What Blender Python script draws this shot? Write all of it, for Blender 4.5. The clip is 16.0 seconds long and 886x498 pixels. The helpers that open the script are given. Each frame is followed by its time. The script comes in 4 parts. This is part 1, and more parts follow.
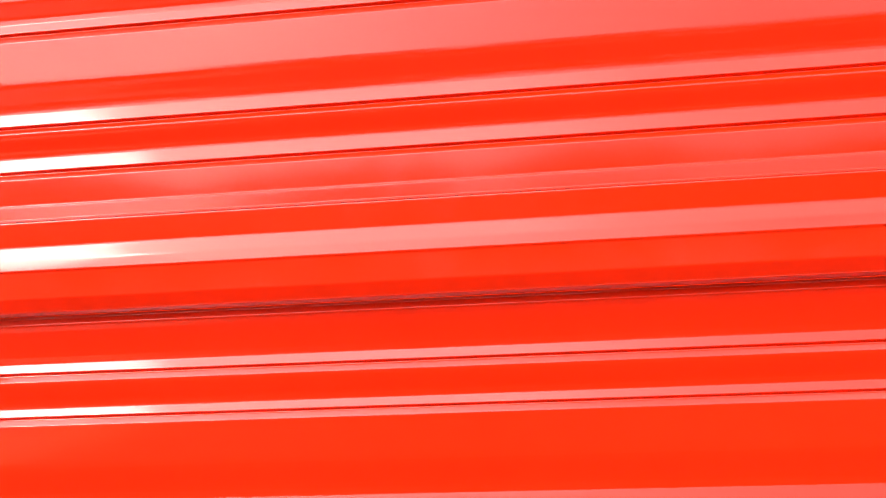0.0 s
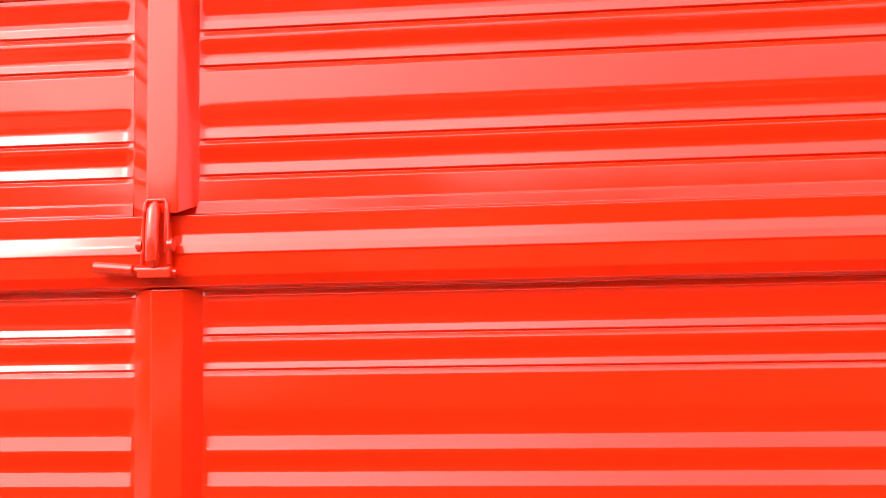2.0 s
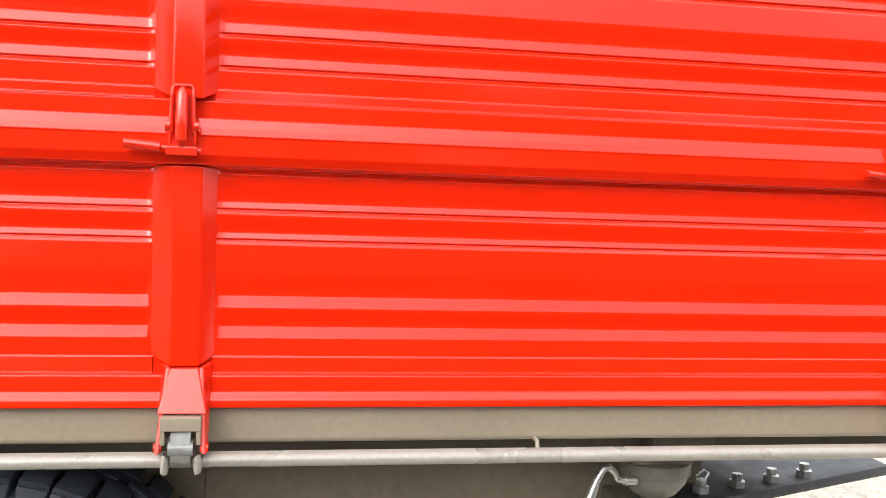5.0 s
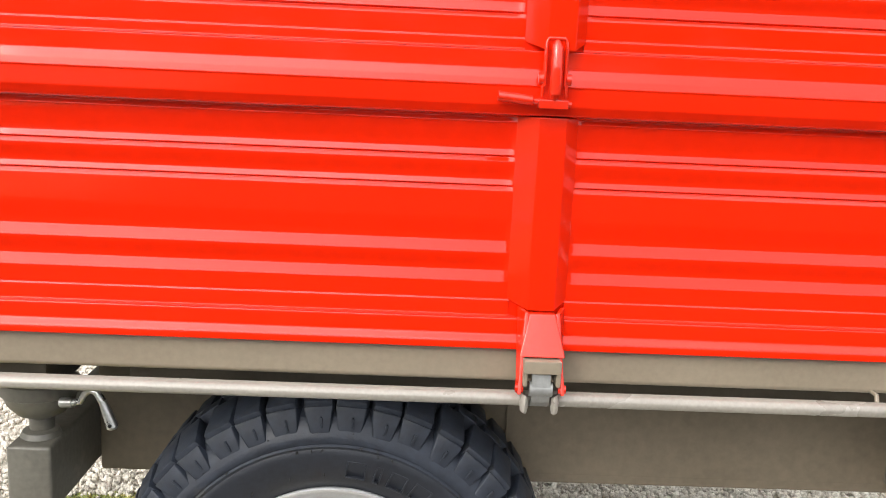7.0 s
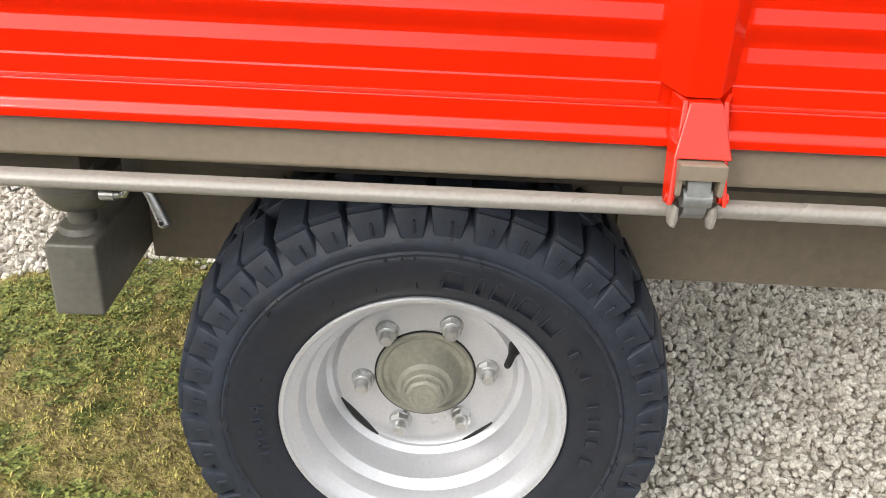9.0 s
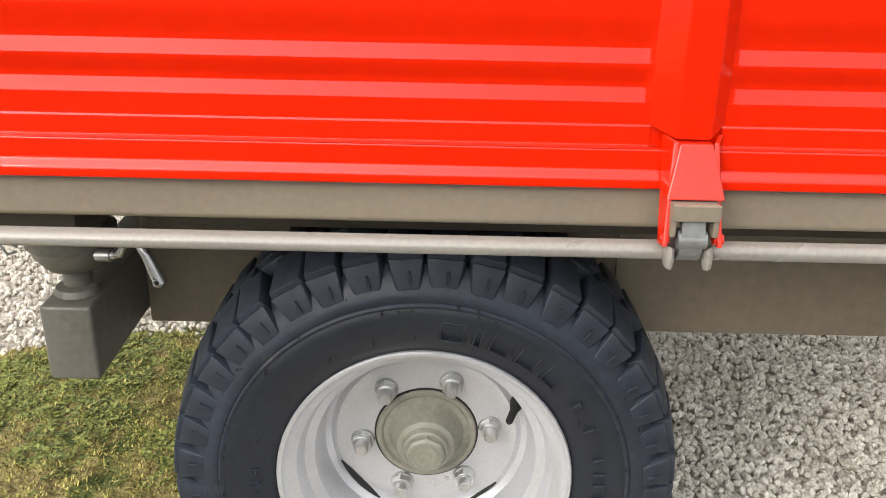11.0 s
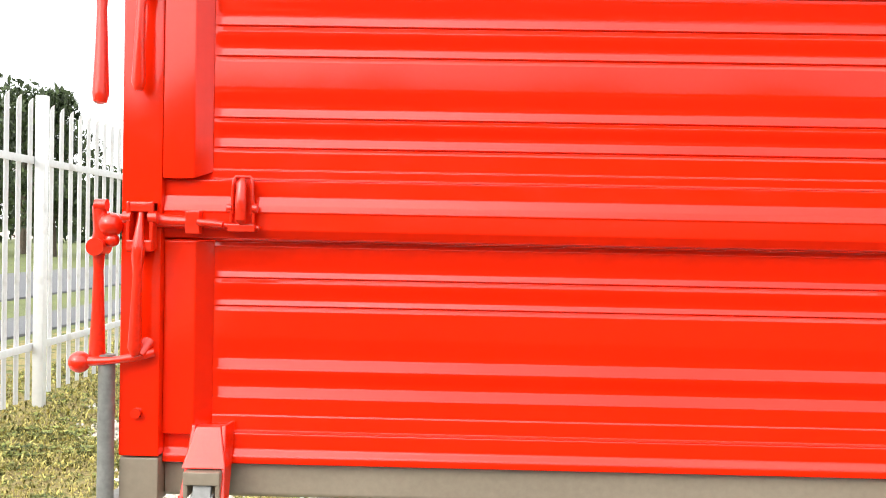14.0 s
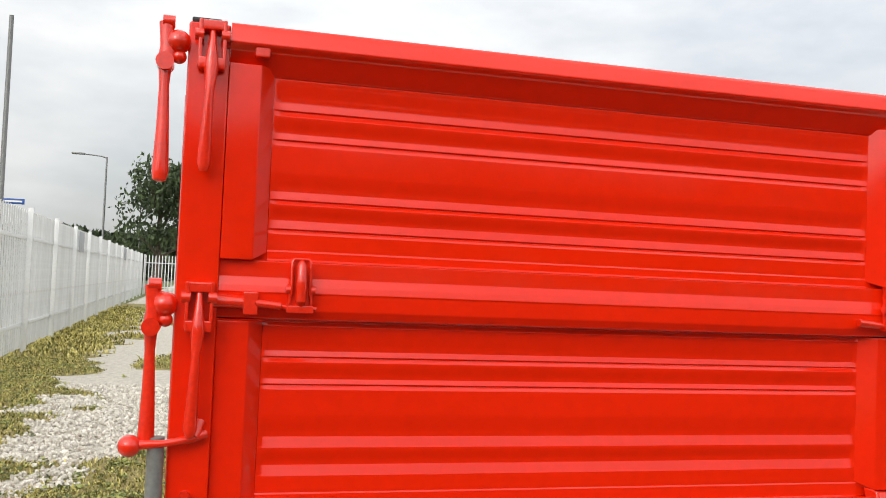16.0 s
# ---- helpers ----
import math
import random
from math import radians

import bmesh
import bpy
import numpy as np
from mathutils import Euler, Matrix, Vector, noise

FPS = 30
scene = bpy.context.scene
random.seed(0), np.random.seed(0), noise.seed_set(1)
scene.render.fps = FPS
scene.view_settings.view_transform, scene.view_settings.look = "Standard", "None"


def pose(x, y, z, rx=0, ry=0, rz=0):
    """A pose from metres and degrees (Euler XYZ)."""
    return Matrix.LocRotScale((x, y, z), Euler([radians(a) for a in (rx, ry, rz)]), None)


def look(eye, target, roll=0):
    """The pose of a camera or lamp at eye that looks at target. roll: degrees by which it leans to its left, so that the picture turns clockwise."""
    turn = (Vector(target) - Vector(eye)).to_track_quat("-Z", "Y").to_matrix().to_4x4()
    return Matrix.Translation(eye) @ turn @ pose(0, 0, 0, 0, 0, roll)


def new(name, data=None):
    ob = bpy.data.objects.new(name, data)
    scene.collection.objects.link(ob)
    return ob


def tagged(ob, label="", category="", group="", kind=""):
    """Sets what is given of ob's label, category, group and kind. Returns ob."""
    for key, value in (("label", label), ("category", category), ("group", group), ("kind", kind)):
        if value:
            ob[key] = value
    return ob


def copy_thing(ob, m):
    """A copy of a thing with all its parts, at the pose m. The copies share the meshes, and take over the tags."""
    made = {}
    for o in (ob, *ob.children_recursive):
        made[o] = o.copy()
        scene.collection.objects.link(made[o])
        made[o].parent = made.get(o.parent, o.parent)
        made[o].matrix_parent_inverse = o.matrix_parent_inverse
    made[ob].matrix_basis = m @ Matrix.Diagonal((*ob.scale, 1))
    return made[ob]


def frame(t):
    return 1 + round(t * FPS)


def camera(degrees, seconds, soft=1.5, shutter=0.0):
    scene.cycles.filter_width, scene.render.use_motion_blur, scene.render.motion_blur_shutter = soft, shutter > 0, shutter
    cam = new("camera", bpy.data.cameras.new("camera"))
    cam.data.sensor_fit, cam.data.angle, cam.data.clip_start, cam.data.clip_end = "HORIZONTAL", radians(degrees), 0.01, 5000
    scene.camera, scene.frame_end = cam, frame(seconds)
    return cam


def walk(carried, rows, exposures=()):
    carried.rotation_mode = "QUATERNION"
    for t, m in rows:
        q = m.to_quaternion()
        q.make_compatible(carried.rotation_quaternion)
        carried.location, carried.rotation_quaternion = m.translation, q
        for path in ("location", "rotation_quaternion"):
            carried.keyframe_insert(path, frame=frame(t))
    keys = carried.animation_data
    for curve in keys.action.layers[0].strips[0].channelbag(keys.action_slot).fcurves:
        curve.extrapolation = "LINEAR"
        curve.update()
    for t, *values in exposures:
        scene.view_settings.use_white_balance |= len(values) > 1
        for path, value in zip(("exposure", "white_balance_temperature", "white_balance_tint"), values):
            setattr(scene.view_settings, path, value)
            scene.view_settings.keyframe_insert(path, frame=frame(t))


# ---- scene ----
from itertools import product

# ---- camera ----
cam = camera(52.5, 16.0, soft=0.95)
PATH = [
    (0, (0.706, -0.861, 1.199), (0.47, 1.121, 1.324), -2.7),
    (0.5, (0.666, -0.925, 1.193), (0.445, 1.058, 1.323), -2.3),
    (1, (0.679, -0.96, 1.21), (0.351, 1.013, 1.261), -2.1),
    (1.5, (0.645, -0.999, 1.172), (0.288, 0.964, 1.305), -1.4),
    (2, (0.502, -1.122, 1.165), (0.321, 0.864, 1.318), -1.1),
    (2.5, (0.454, -1.219, 1.152), (0.27, 0.769, 1.276), 0.3),
    (3, (0.415, -1.28, 1.096), (0.226, 0.711, 1.127), 0.2),
    (3.5, (0.328, -1.274, 1.059), (0.303, 0.726, 1.085), -1.2),
    (3.7, (0.307, -1.286, 1.071), (0.36, 0.713, 1.062), -1.1),
    (5.8, (0.088, -1.384, 1.205), (0.434, 0.582, 1.085), 2.6),
    (6, (0.043, -1.395, 1.21), (0.339, 0.579, 1.079), 2.3),
    (6.5, (-0.037, -1.382, 1.242), (0.091, 0.6, 1.01), 2.8),
    (7, (-0.14, -1.323, 1.26), (-0.078, 0.64, 0.882), 2.6),
    (7.5, (-0.18, -1.204, 1.258), (-0.193, 0.718, 0.705), 2.4),
    (8, (-0.19, -1.101, 1.264), (-0.234, 0.759, 0.53), 2.3),
    (8.5, (-0.231, -1.042, 1.245), (-0.239, 0.757, 0.37), 2.9),
    (8.7, (-0.248, -1.025, 1.245), (-0.238, 0.739, 0.303), 3.1),
    (10.8, (-0.224, -1.02, 1.201), (-0.249, 0.785, 0.338), 0.9),
    (11, (-0.235, -1.033, 1.209), (-0.237, 0.806, 0.422), 1.2),
    (11.5, (-0.22, -1.089, 1.191), (-0.233, 0.847, 0.689), 1.8),
    (12, (-0.198, -1.134, 1.206), (-0.3, 0.844, 0.922), 1.0),
    (12.5, (-0.32, -1.231, 1.218), (-0.391, 0.766, 1.122), 0.9),
    (12.9, (-0.479, -1.288, 1.215), (-0.494, 0.712, 1.215), 1.1),
    (13, (-0.522, -1.292, 1.220), (-0.521, 0.708, 1.220), 0.9),
    (13.2, (-0.603, -1.319, 1.240), (-0.589, 0.68, 1.226), 0.8),
    (13.5, (-0.66, -1.373, 1.246), (-0.691, 0.626, 1.213), 1.0),
    (14, (-0.729, -1.412, 1.220), (-0.767, 0.587, 1.192), 1.1),
    (14.5, (-0.799, -1.307, 1.255), (-0.75, 0.692, 1.236), -0.3),
    (15, (-0.869, -1.334, 1.254), (-0.658, 0.654, 1.222), 0.9),
    (15.5, (-1.116, -1.399, 1.258), (-0.64, 0.542, 1.317), 2.7),
    (15.6, (-1.151, -1.402, 1.261), (-0.661, 0.534, 1.356), 3.0),
    (16, (-1.207, -1.465, 1.278), (-0.699, 0.468, 1.353), 2.4),
]
EXPOSURES = [(0.0, 0.08), (1.5, 0.16), (2.5, 0.04), (3.5, -0.22), (6.0, -0.18), (7.0, -0.34), (8.5, -0.52), (11.0, -0.56),
             (12.0, -0.24), (13.2, 0.04), (14.5, -0.34), (15.3, -0.38), (15.7, -0.55), (16.0, -1.02)]
walk(cam, [(t, look(eye, target, roll)) for t, eye, target, roll in PATH], EXPOSURES)

# ---- world and sun ----
world = bpy.data.worlds.new("sky")
scene.world = world
world.use_nodes = True
wn, wl = world.node_tree.nodes, world.node_tree.links
sky = wn.new("ShaderNodeTexSky")
sky.sky_type, sky.sun_disc = "NISHITA", False
SUN_EL, SUN_AZ = radians(30), radians(218)
sky.sun_elevation, sky.sun_rotation = SUN_EL, SUN_AZ
sky.dust_density, sky.air_density = 2.5, 1.0
wco = wn.new("ShaderNodeTexCoord")
wmap = wn.new("ShaderNodeMapping")
wmap.inputs["Scale"].default_value = (1.0, 1.0, 2.6)
wnoise = wn.new("ShaderNodeTexNoise")
wnoise.inputs["Scale"].default_value = 2.6
wnoise.inputs["Detail"].default_value = 7.0
wnoise.inputs["Roughness"].default_value = 0.56
wramp = wn.new("ShaderNodeValToRGB")
wramp.color_ramp.elements[0].position, wramp.color_ramp.elements[0].color = 0.34, (0.56, 0.56, 0.56, 1)
wramp.color_ramp.elements[1].position, wramp.color_ramp.elements[1].color = 0.62, (1, 1, 1, 1)
wmix = wn.new("ShaderNodeMix")
wmix.data_type = "RGBA"
wl.new(wco.outputs["Generated"], wmap.inputs["Vector"])
wl.new(wmap.outputs["Vector"], wnoise.inputs["Vector"])
wl.new(wnoise.outputs["Fac"], wramp.inputs["Fac"])
wl.new(wramp.outputs["Color"], wmix.inputs["Factor"])
wsep = wn.new("ShaderNodeSeparateXYZ")
wrise = wn.new("ShaderNodeMapRange")
wrise.inputs["From Min"].default_value, wrise.inputs["From Max"].default_value = 0.0, 0.65
wrise.inputs["To Min"].default_value, wrise.inputs["To Max"].default_value = 1.12, 2.35
wbright = wn.new("ShaderNodeVectorMath")
wbright.operation = "SCALE"
wl.new(wco.outputs["Generated"], wsep.inputs["Vector"])
wl.new(wsep.outputs["Z"], wrise.inputs["Value"])
wl.new(wrise.outputs["Result"], wbright.inputs["Scale"])
wl.new(wmix.outputs[2], wbright.inputs[0])
# thin bright haze round the sun
whaze = wn.new("ShaderNodeVectorMath")
whaze.operation = "DOT_PRODUCT"
whaze.inputs[1].default_value = (math.sin(SUN_AZ) * math.cos(SUN_EL), math.cos(SUN_AZ) * math.cos(SUN_EL), math.sin(SUN_EL))
wglow = wn.new("ShaderNodeMapRange")
wglow.interpolation_type = "SMOOTHERSTEP"
wglow.inputs["From Min"].default_value, wglow.inputs["From Max"].default_value = 0.62, 1.02
wglow.inputs["To Min"].default_value, wglow.inputs["To Max"].default_value = 1.0, 2.2
whalo = wn.new("ShaderNodeVectorMath")
whalo.operation = "SCALE"
wl.new(wco.outputs["Generated"], whaze.inputs[0])
wl.new(whaze.outputs["Value"], wglow.inputs["Value"])
wl.new(wglow.outputs["Result"], whalo.inputs["Scale"])
wl.new(wbright.outputs["Vector"], whalo.inputs[0])
wl.new(sky.outputs["Color"], wmix.inputs[6])
wmix.inputs[7].default_value = (10.7, 10.8, 10.8, 1)
wbg = wn["Background"]
wl.new(whalo.outputs["Vector"], wbg.inputs["Color"])
wbg.inputs["Strength"].default_value = 0.125

sun_data = bpy.data.lights.new("sun", "SUN")
sun_data.energy, sun_data.angle, sun_data.color = 1.05, radians(16), (1.0, 0.93, 0.84)
sun = new("sun", sun_data)
sun.matrix_world = look((math.sin(SUN_AZ) * 20 * math.cos(SUN_EL), math.cos(SUN_AZ) * 20 * math.cos(SUN_EL), 20 * math.sin(SUN_EL)), (0, 0, 0))


# ---- materials ----
def material(name, base, rough=0.5, metal=0.0, coat=0.0, var=0.12, scale=6.0, fine=120.0, bump=0.0, bump_scale=60.0, second=None, spots=None, island=0.0, rnd=0.0, spec=0.5, gloss=1.5):
    """Base colour varied at two scales, with a little relief."""
    m = bpy.data.materials.new(name)
    m.use_nodes = True
    n, l = m.node_tree.nodes, m.node_tree.links
    b = n["Principled BSDF"]
    co = n.new("ShaderNodeTexCoord")
    big, small = n.new("ShaderNodeTexNoise"), n.new("ShaderNodeTexNoise")
    big.inputs["Scale"].default_value, big.inputs["Detail"].default_value = scale, 5
    small.inputs["Scale"].default_value, small.inputs["Detail"].default_value = fine, 3
    l.new(co.outputs["Object"], big.inputs["Vector"])
    l.new(co.outputs["Object"], small.inputs["Vector"])
    add = n.new("ShaderNodeMath")
    add.operation = "ADD"
    l.new(big.outputs["Fac"], add.inputs[0])
    l.new(small.outputs["Fac"], add.inputs[1])
    fac = add.outputs[0]
    if island or rnd:
        src = n.new("ShaderNodeNewGeometry").outputs["Random Per Island"] if island else n.new("ShaderNodeObjectInfo").outputs["Random"]
        k = n.new("ShaderNodeMath")
        k.operation = "MULTIPLY_ADD"
        l.new(src, k.inputs[0])
        k.inputs[1].default_value = island or rnd
        l.new(fac, k.inputs[2])
        off = n.new("ShaderNodeMath")
        off.operation = "SUBTRACT"
        l.new(k.outputs[0], off.inputs[0])
        off.inputs[1].default_value = 0.5 * (island or rnd)
        fac = off.outputs[0]
    ramp = n.new("ShaderNodeValToRGB")
    dark = second or tuple(c * (1 - 2 * var) for c in base)
    light = tuple(min(1.0, c * (1 + var)) for c in base)
    ramp.color_ramp.elements[0].position, ramp.color_ramp.elements[0].color = 0.3, (*dark, 1)
    ramp.color_ramp.elements[1].position, ramp.color_ramp.elements[1].color = 0.7, (*light, 1)
    half = n.new("ShaderNodeMath")
    half.operation = "MULTIPLY"
    half.inputs[1].default_value = 0.5
    l.new(fac, half.inputs[0])
    l.new(half.outputs[0], ramp.inputs["Fac"])
    colour = ramp.outputs["Color"]
    if spots:
        tint, lo, hi, sc = spots
        sn = n.new("ShaderNodeTexNoise")
        sn.inputs["Scale"].default_value, sn.inputs["Detail"].default_value = sc, 8
        l.new(co.outputs["Object"], sn.inputs["Vector"])
        sr = n.new("ShaderNodeMapRange")
        sr.inputs["From Min"].default_value, sr.inputs["From Max"].default_value = lo, hi
        l.new(sn.outputs["Fac"], sr.inputs["Value"])
        mx = n.new("ShaderNodeMix")
        mx.data_type = "RGBA"
        l.new(sr.outputs["Result"], mx.inputs["Factor"])
        l.new(colour, mx.inputs[6])
        mx.inputs[7].default_value = (*tint, 1)
        colour = mx.outputs[2]
    l.new(colour, b.inputs["Base Color"])
    rr = n.new("ShaderNodeMapRange")
    rr.inputs["From Min"].default_value, rr.inputs["From Max"].default_value = 0.3, 0.7
    rr.inputs["To Min"].default_value, rr.inputs["To Max"].default_value = rough * 0.8, min(1.0, rough * 1.25)
    l.new(big.outputs["Fac"], rr.inputs["Value"])
    l.new(rr.outputs["Result"], b.inputs["Roughness"])
    b.inputs["Metallic"].default_value = metal
    b.inputs["Specular IOR Level"].default_value = spec
    if coat:
        b.inputs["Coat Weight"].default_value, b.inputs["Coat Roughness"].default_value = coat, 0.09
        b.inputs["Coat IOR"].default_value = gloss
    if bump:
        bn = n.new("ShaderNodeTexNoise")
        bn.inputs["Scale"].default_value, bn.inputs["Detail"].default_value = bump_scale, 4
        l.new(co.outputs["Object"], bn.inputs["Vector"])
        bp = n.new("ShaderNodeBump")
        bp.inputs["Strength"].default_value, bp.inputs["Distance"].default_value = 1.0, bump
        l.new(bn.outputs["Fac"], bp.inputs["Height"])
        l.new(bp.outputs["Normal"], b.inputs["Normal"])
    return m


RED = material("red_paint", (0.82, 0.0175, 0.0001), 0.4, coat=1.0, spec=0.04, var=0.04, scale=3, fine=40, bump=0.00006, bump_scale=90, gloss=1.5)
RED_WORN = material("red_paint_cast", (0.80, 0.021, 0.002), 0.42, coat=1.0, spec=0.12, var=0.1, scale=20, fine=150, bump=0.0004, bump_scale=140, gloss=1.6)
KHAKI = material("khaki_paint", (0.27, 0.222, 0.163), 0.38, coat=0.25, var=0.08, scale=4, fine=90, bump=0.0002, bump_scale=120)
KHAKI_RAIL = material("rail_paint", (0.345, 0.318, 0.278), 0.3, metal=0.1, coat=0.2, var=0.1, scale=9, fine=160, bump=0.0003, bump_scale=90)
KHAKI_BROWN = material("chassis_paint_brown", (0.19, 0.155, 0.11), 0.5, var=0.12, scale=3, fine=60, bump=0.0004, bump_scale=60)
# Grey-green khaki, deepened to carry the shade on the joints.
KHAKI_GREY_SHADED = material("joint_paint", (0.15, 0.142, 0.118), 0.42, coat=0.15, var=0.14, scale=9, fine=90, bump=0.0004, bump_scale=80, spots=((0.22, 0.2, 0.16), 0.6, 0.75, 12))
# Khaki darkened so that the shade under the body sits in the colour.
KHAKI_SHADED = material("chassis_paint", (0.10, 0.083, 0.062), 0.5, var=0.12, scale=5, fine=80, bump=0.0004, bump_scale=60)
HUB_GREY = material("hub_paint", (0.26, 0.25, 0.2), 0.45, coat=0.15, var=0.15, scale=20, fine=120, bump=0.0004, bump_scale=80)
TONGUE = material("bare_grey_steel", (0.27, 0.27, 0.26), 0.42, metal=0.3, var=0.12, scale=20, fine=120, bump=0.0003, bump_scale=120)
RUBBER_DARK = material("rubber_smooth", (0.016, 0.019, 0.027), 0.5, var=0.2, scale=12, fine=90, bump=0.0003, bump_scale=200)
RUBBER = material("rubber", (0.021, 0.027, 0.041), 0.58, var=0.25, scale=9, fine=70, bump=0.0006, bump_scale=150, spots=((0.055, 0.053, 0.05), 0.58, 0.76, 16))
SILVER = material("silver_paint", (0.62, 0.62, 0.635), 0.34, metal=0.5, coat=0.2, var=0.06, scale=12, fine=200, bump=0.0002, bump_scale=200)
ZINC = material("zinc", (0.60, 0.60, 0.59), 0.3, metal=0.85, var=0.12, scale=40, fine=200, bump=0.0004, bump_scale=180)
GALV = material("galvanised_tube", (0.25, 0.25, 0.23), 0.55, metal=0.3, var=0.15, scale=12, fine=120, bump=0.0004, bump_scale=100)
STEEL_DARK = material("dark_steel", (0.055, 0.058, 0.065), 0.5, metal=0.4, var=0.2, scale=15, fine=100, bump=0.0005, bump_scale=90)
WHITE_FENCE = material("white_fence_paint", (0.68, 0.69, 0.69), 0.5, coat=0.1, rnd=0.5, var=0.06, scale=2, fine=30, bump=0.0004, bump_scale=60, spots=((0.33, 0.30, 0.25), 0.6, 0.78, 4.0))
GRAVEL = material("gravel_bed", (0.60, 0.555, 0.475), 0.9, spec=0.1, var=0.25, scale=14, fine=60, bump=0.03, bump_scale=38, second=(0.33, 0.30, 0.25))
STONE = material("gravel_stone", (0.74, 0.70, 0.625), 0.85, spec=0.2, var=0.15, scale=20, fine=160, bump=0.002, bump_scale=160, island=0.5, second=(0.40, 0.36, 0.30))
TURF = material("turf", (0.42, 0.34, 0.12), 0.9, var=0.25, scale=9, fine=70, bump=0.02, bump_scale=70, second=(0.12, 0.085, 0.035), spots=((0.10, 0.12, 0.025), 0.5, 0.62, 9))
BLADE = material("grass_blades", (0.48, 0.42, 0.14), 0.7, spec=0.15, var=0.3, scale=3, fine=30, island=1.2, second=(0.11, 0.105, 0.028))
WEED = material("weed_leaves", (0.26, 0.28, 0.075), 0.6, spec=0.25, var=0.3, scale=5, fine=40, island=1.2, second=(0.07, 0.09, 0.022))
VERGE = material("verge_grass", (0.14, 0.16, 0.05), 0.95, var=0.3, scale=0.6, fine=12, bump=0.04, bump_scale=14, second=(0.07, 0.085, 0.025))
ASPHALT = material("asphalt", (0.15, 0.15, 0.155), 0.9, var=0.15, scale=1.0, fine=60, bump=0.004, bump_scale=90)
UNSEEN_APRON = material("tarmac", (0.036, 0.034, 0.031), 0.95, spec=0.03, var=0.2, scale=2.0, fine=80, bump=0.004, bump_scale=120)
LEAF = material("tree_leaves", (0.05, 0.075, 0.022), 0.6, var=0.3, scale=0.7, fine=8, island=0.9, second=(0.018, 0.03, 0.01))
BARK = material("bark", (0.11, 0.085, 0.06), 0.9, var=0.3, scale=4, fine=30, bump=0.02, bump_scale=12)
POLE_GREY = material("lamp_post_steel", (0.22, 0.225, 0.22), 0.5, metal=0.5, var=0.1, scale=3, fine=40)
SIGN_GREY = material("sign_plate_grey", (0.34, 0.36, 0.38), 0.5, var=0.08, scale=3, fine=30)
SIGN_BLUE = material("sign_plate_blue", (0.03, 0.09, 0.32), 0.4, var=0.08, scale=3, fine=30)
SIGN_WHITE = material("sign_bars_white", (0.8, 0.8, 0.8), 0.5, var=0.03)
# For rubber parts, and for pieces that paint the dark of holes and gaps.
BLACK = material("black_seal", (0.012, 0.012, 0.012), 0.6, var=0.1)


PAINTED = (RED, RED_WORN, KHAKI, KHAKI_RAIL, KHAKI_BROWN, KHAKI_SHADED, HUB_GREY, SILVER)


# ---- building helpers ----
def part(name, bm, mat, parent=None, label="", sharp=38):
    """Link a bmesh as one mesh object, under a thing or a part."""
    me = bpy.data.meshes.new(name)
    bmesh.ops.recalc_face_normals(bm, faces=bm.faces)
    bm.to_mesh(me)
    bm.free()
    me.materials.append(mat)
    me.polygons.foreach_set("use_smooth", [True] * len(me.polygons))
    me.set_sharp_from_angle(angle=radians(sharp))
    ob = new(name, me)
    if mat in PAINTED:
        ob.modifiers.new("flat_faces", "WEIGHTED_NORMAL").keep_sharp = True
    if parent is not None:
        ob.parent = parent
    return tagged(ob, label)


def again(ob, m, parent):
    """The same part once more, on the same mesh."""
    o = new(ob.name.split(".")[0], ob.data)
    o.parent, o.matrix_basis = parent, m
    if "label" in ob:
        o["label"] = ob["label"]
    return o


def box(x0, x1, y0, y1, z0, z1, bevel=0.003, seg=2, bm=None):
    b = bmesh.new()
    bmesh.ops.create_cube(b, size=1, matrix=Matrix.Translation(((x0 + x1) / 2, (y0 + y1) / 2, (z0 + z1) / 2)) @ Matrix.Diagonal((abs(x1 - x0), abs(y1 - y0), abs(z1 - z0), 1)))
    if bevel:
        bmesh.ops.bevel(b, geom=b.edges[:], offset=bevel, segments=seg, affect="EDGES", profile=0.5)
    return joined(bm, b)


def joined(bm, b):
    """b added to bm, or b itself."""
    if bm is None:
        return b
    me = bpy.data.meshes.new("tmp")
    b.to_mesh(me)
    b.free()
    bm.from_mesh(me)
    bpy.data.meshes.remove(me)
    return bm


def solid(corners, bevel=0.0, bm=None):
    """A hexahedron from eight corners: four of one face in order, then the four that answer them."""
    b = bmesh.new()
    v = [b.verts.new(c) for c in corners]
    for f in ((0, 1, 2, 3), (7, 6, 5, 4), (0, 4, 5, 1), (1, 5, 6, 2), (2, 6, 7, 3), (3, 7, 4, 0)):
        b.faces.new([v[i] for i in f])
    bmesh.ops.recalc_face_normals(b, faces=b.faces)
    if bevel:
        bmesh.ops.bevel(b, geom=b.edges[:], offset=bevel, segments=2, affect="EDGES", profile=0.5)
    return joined(bm, b)


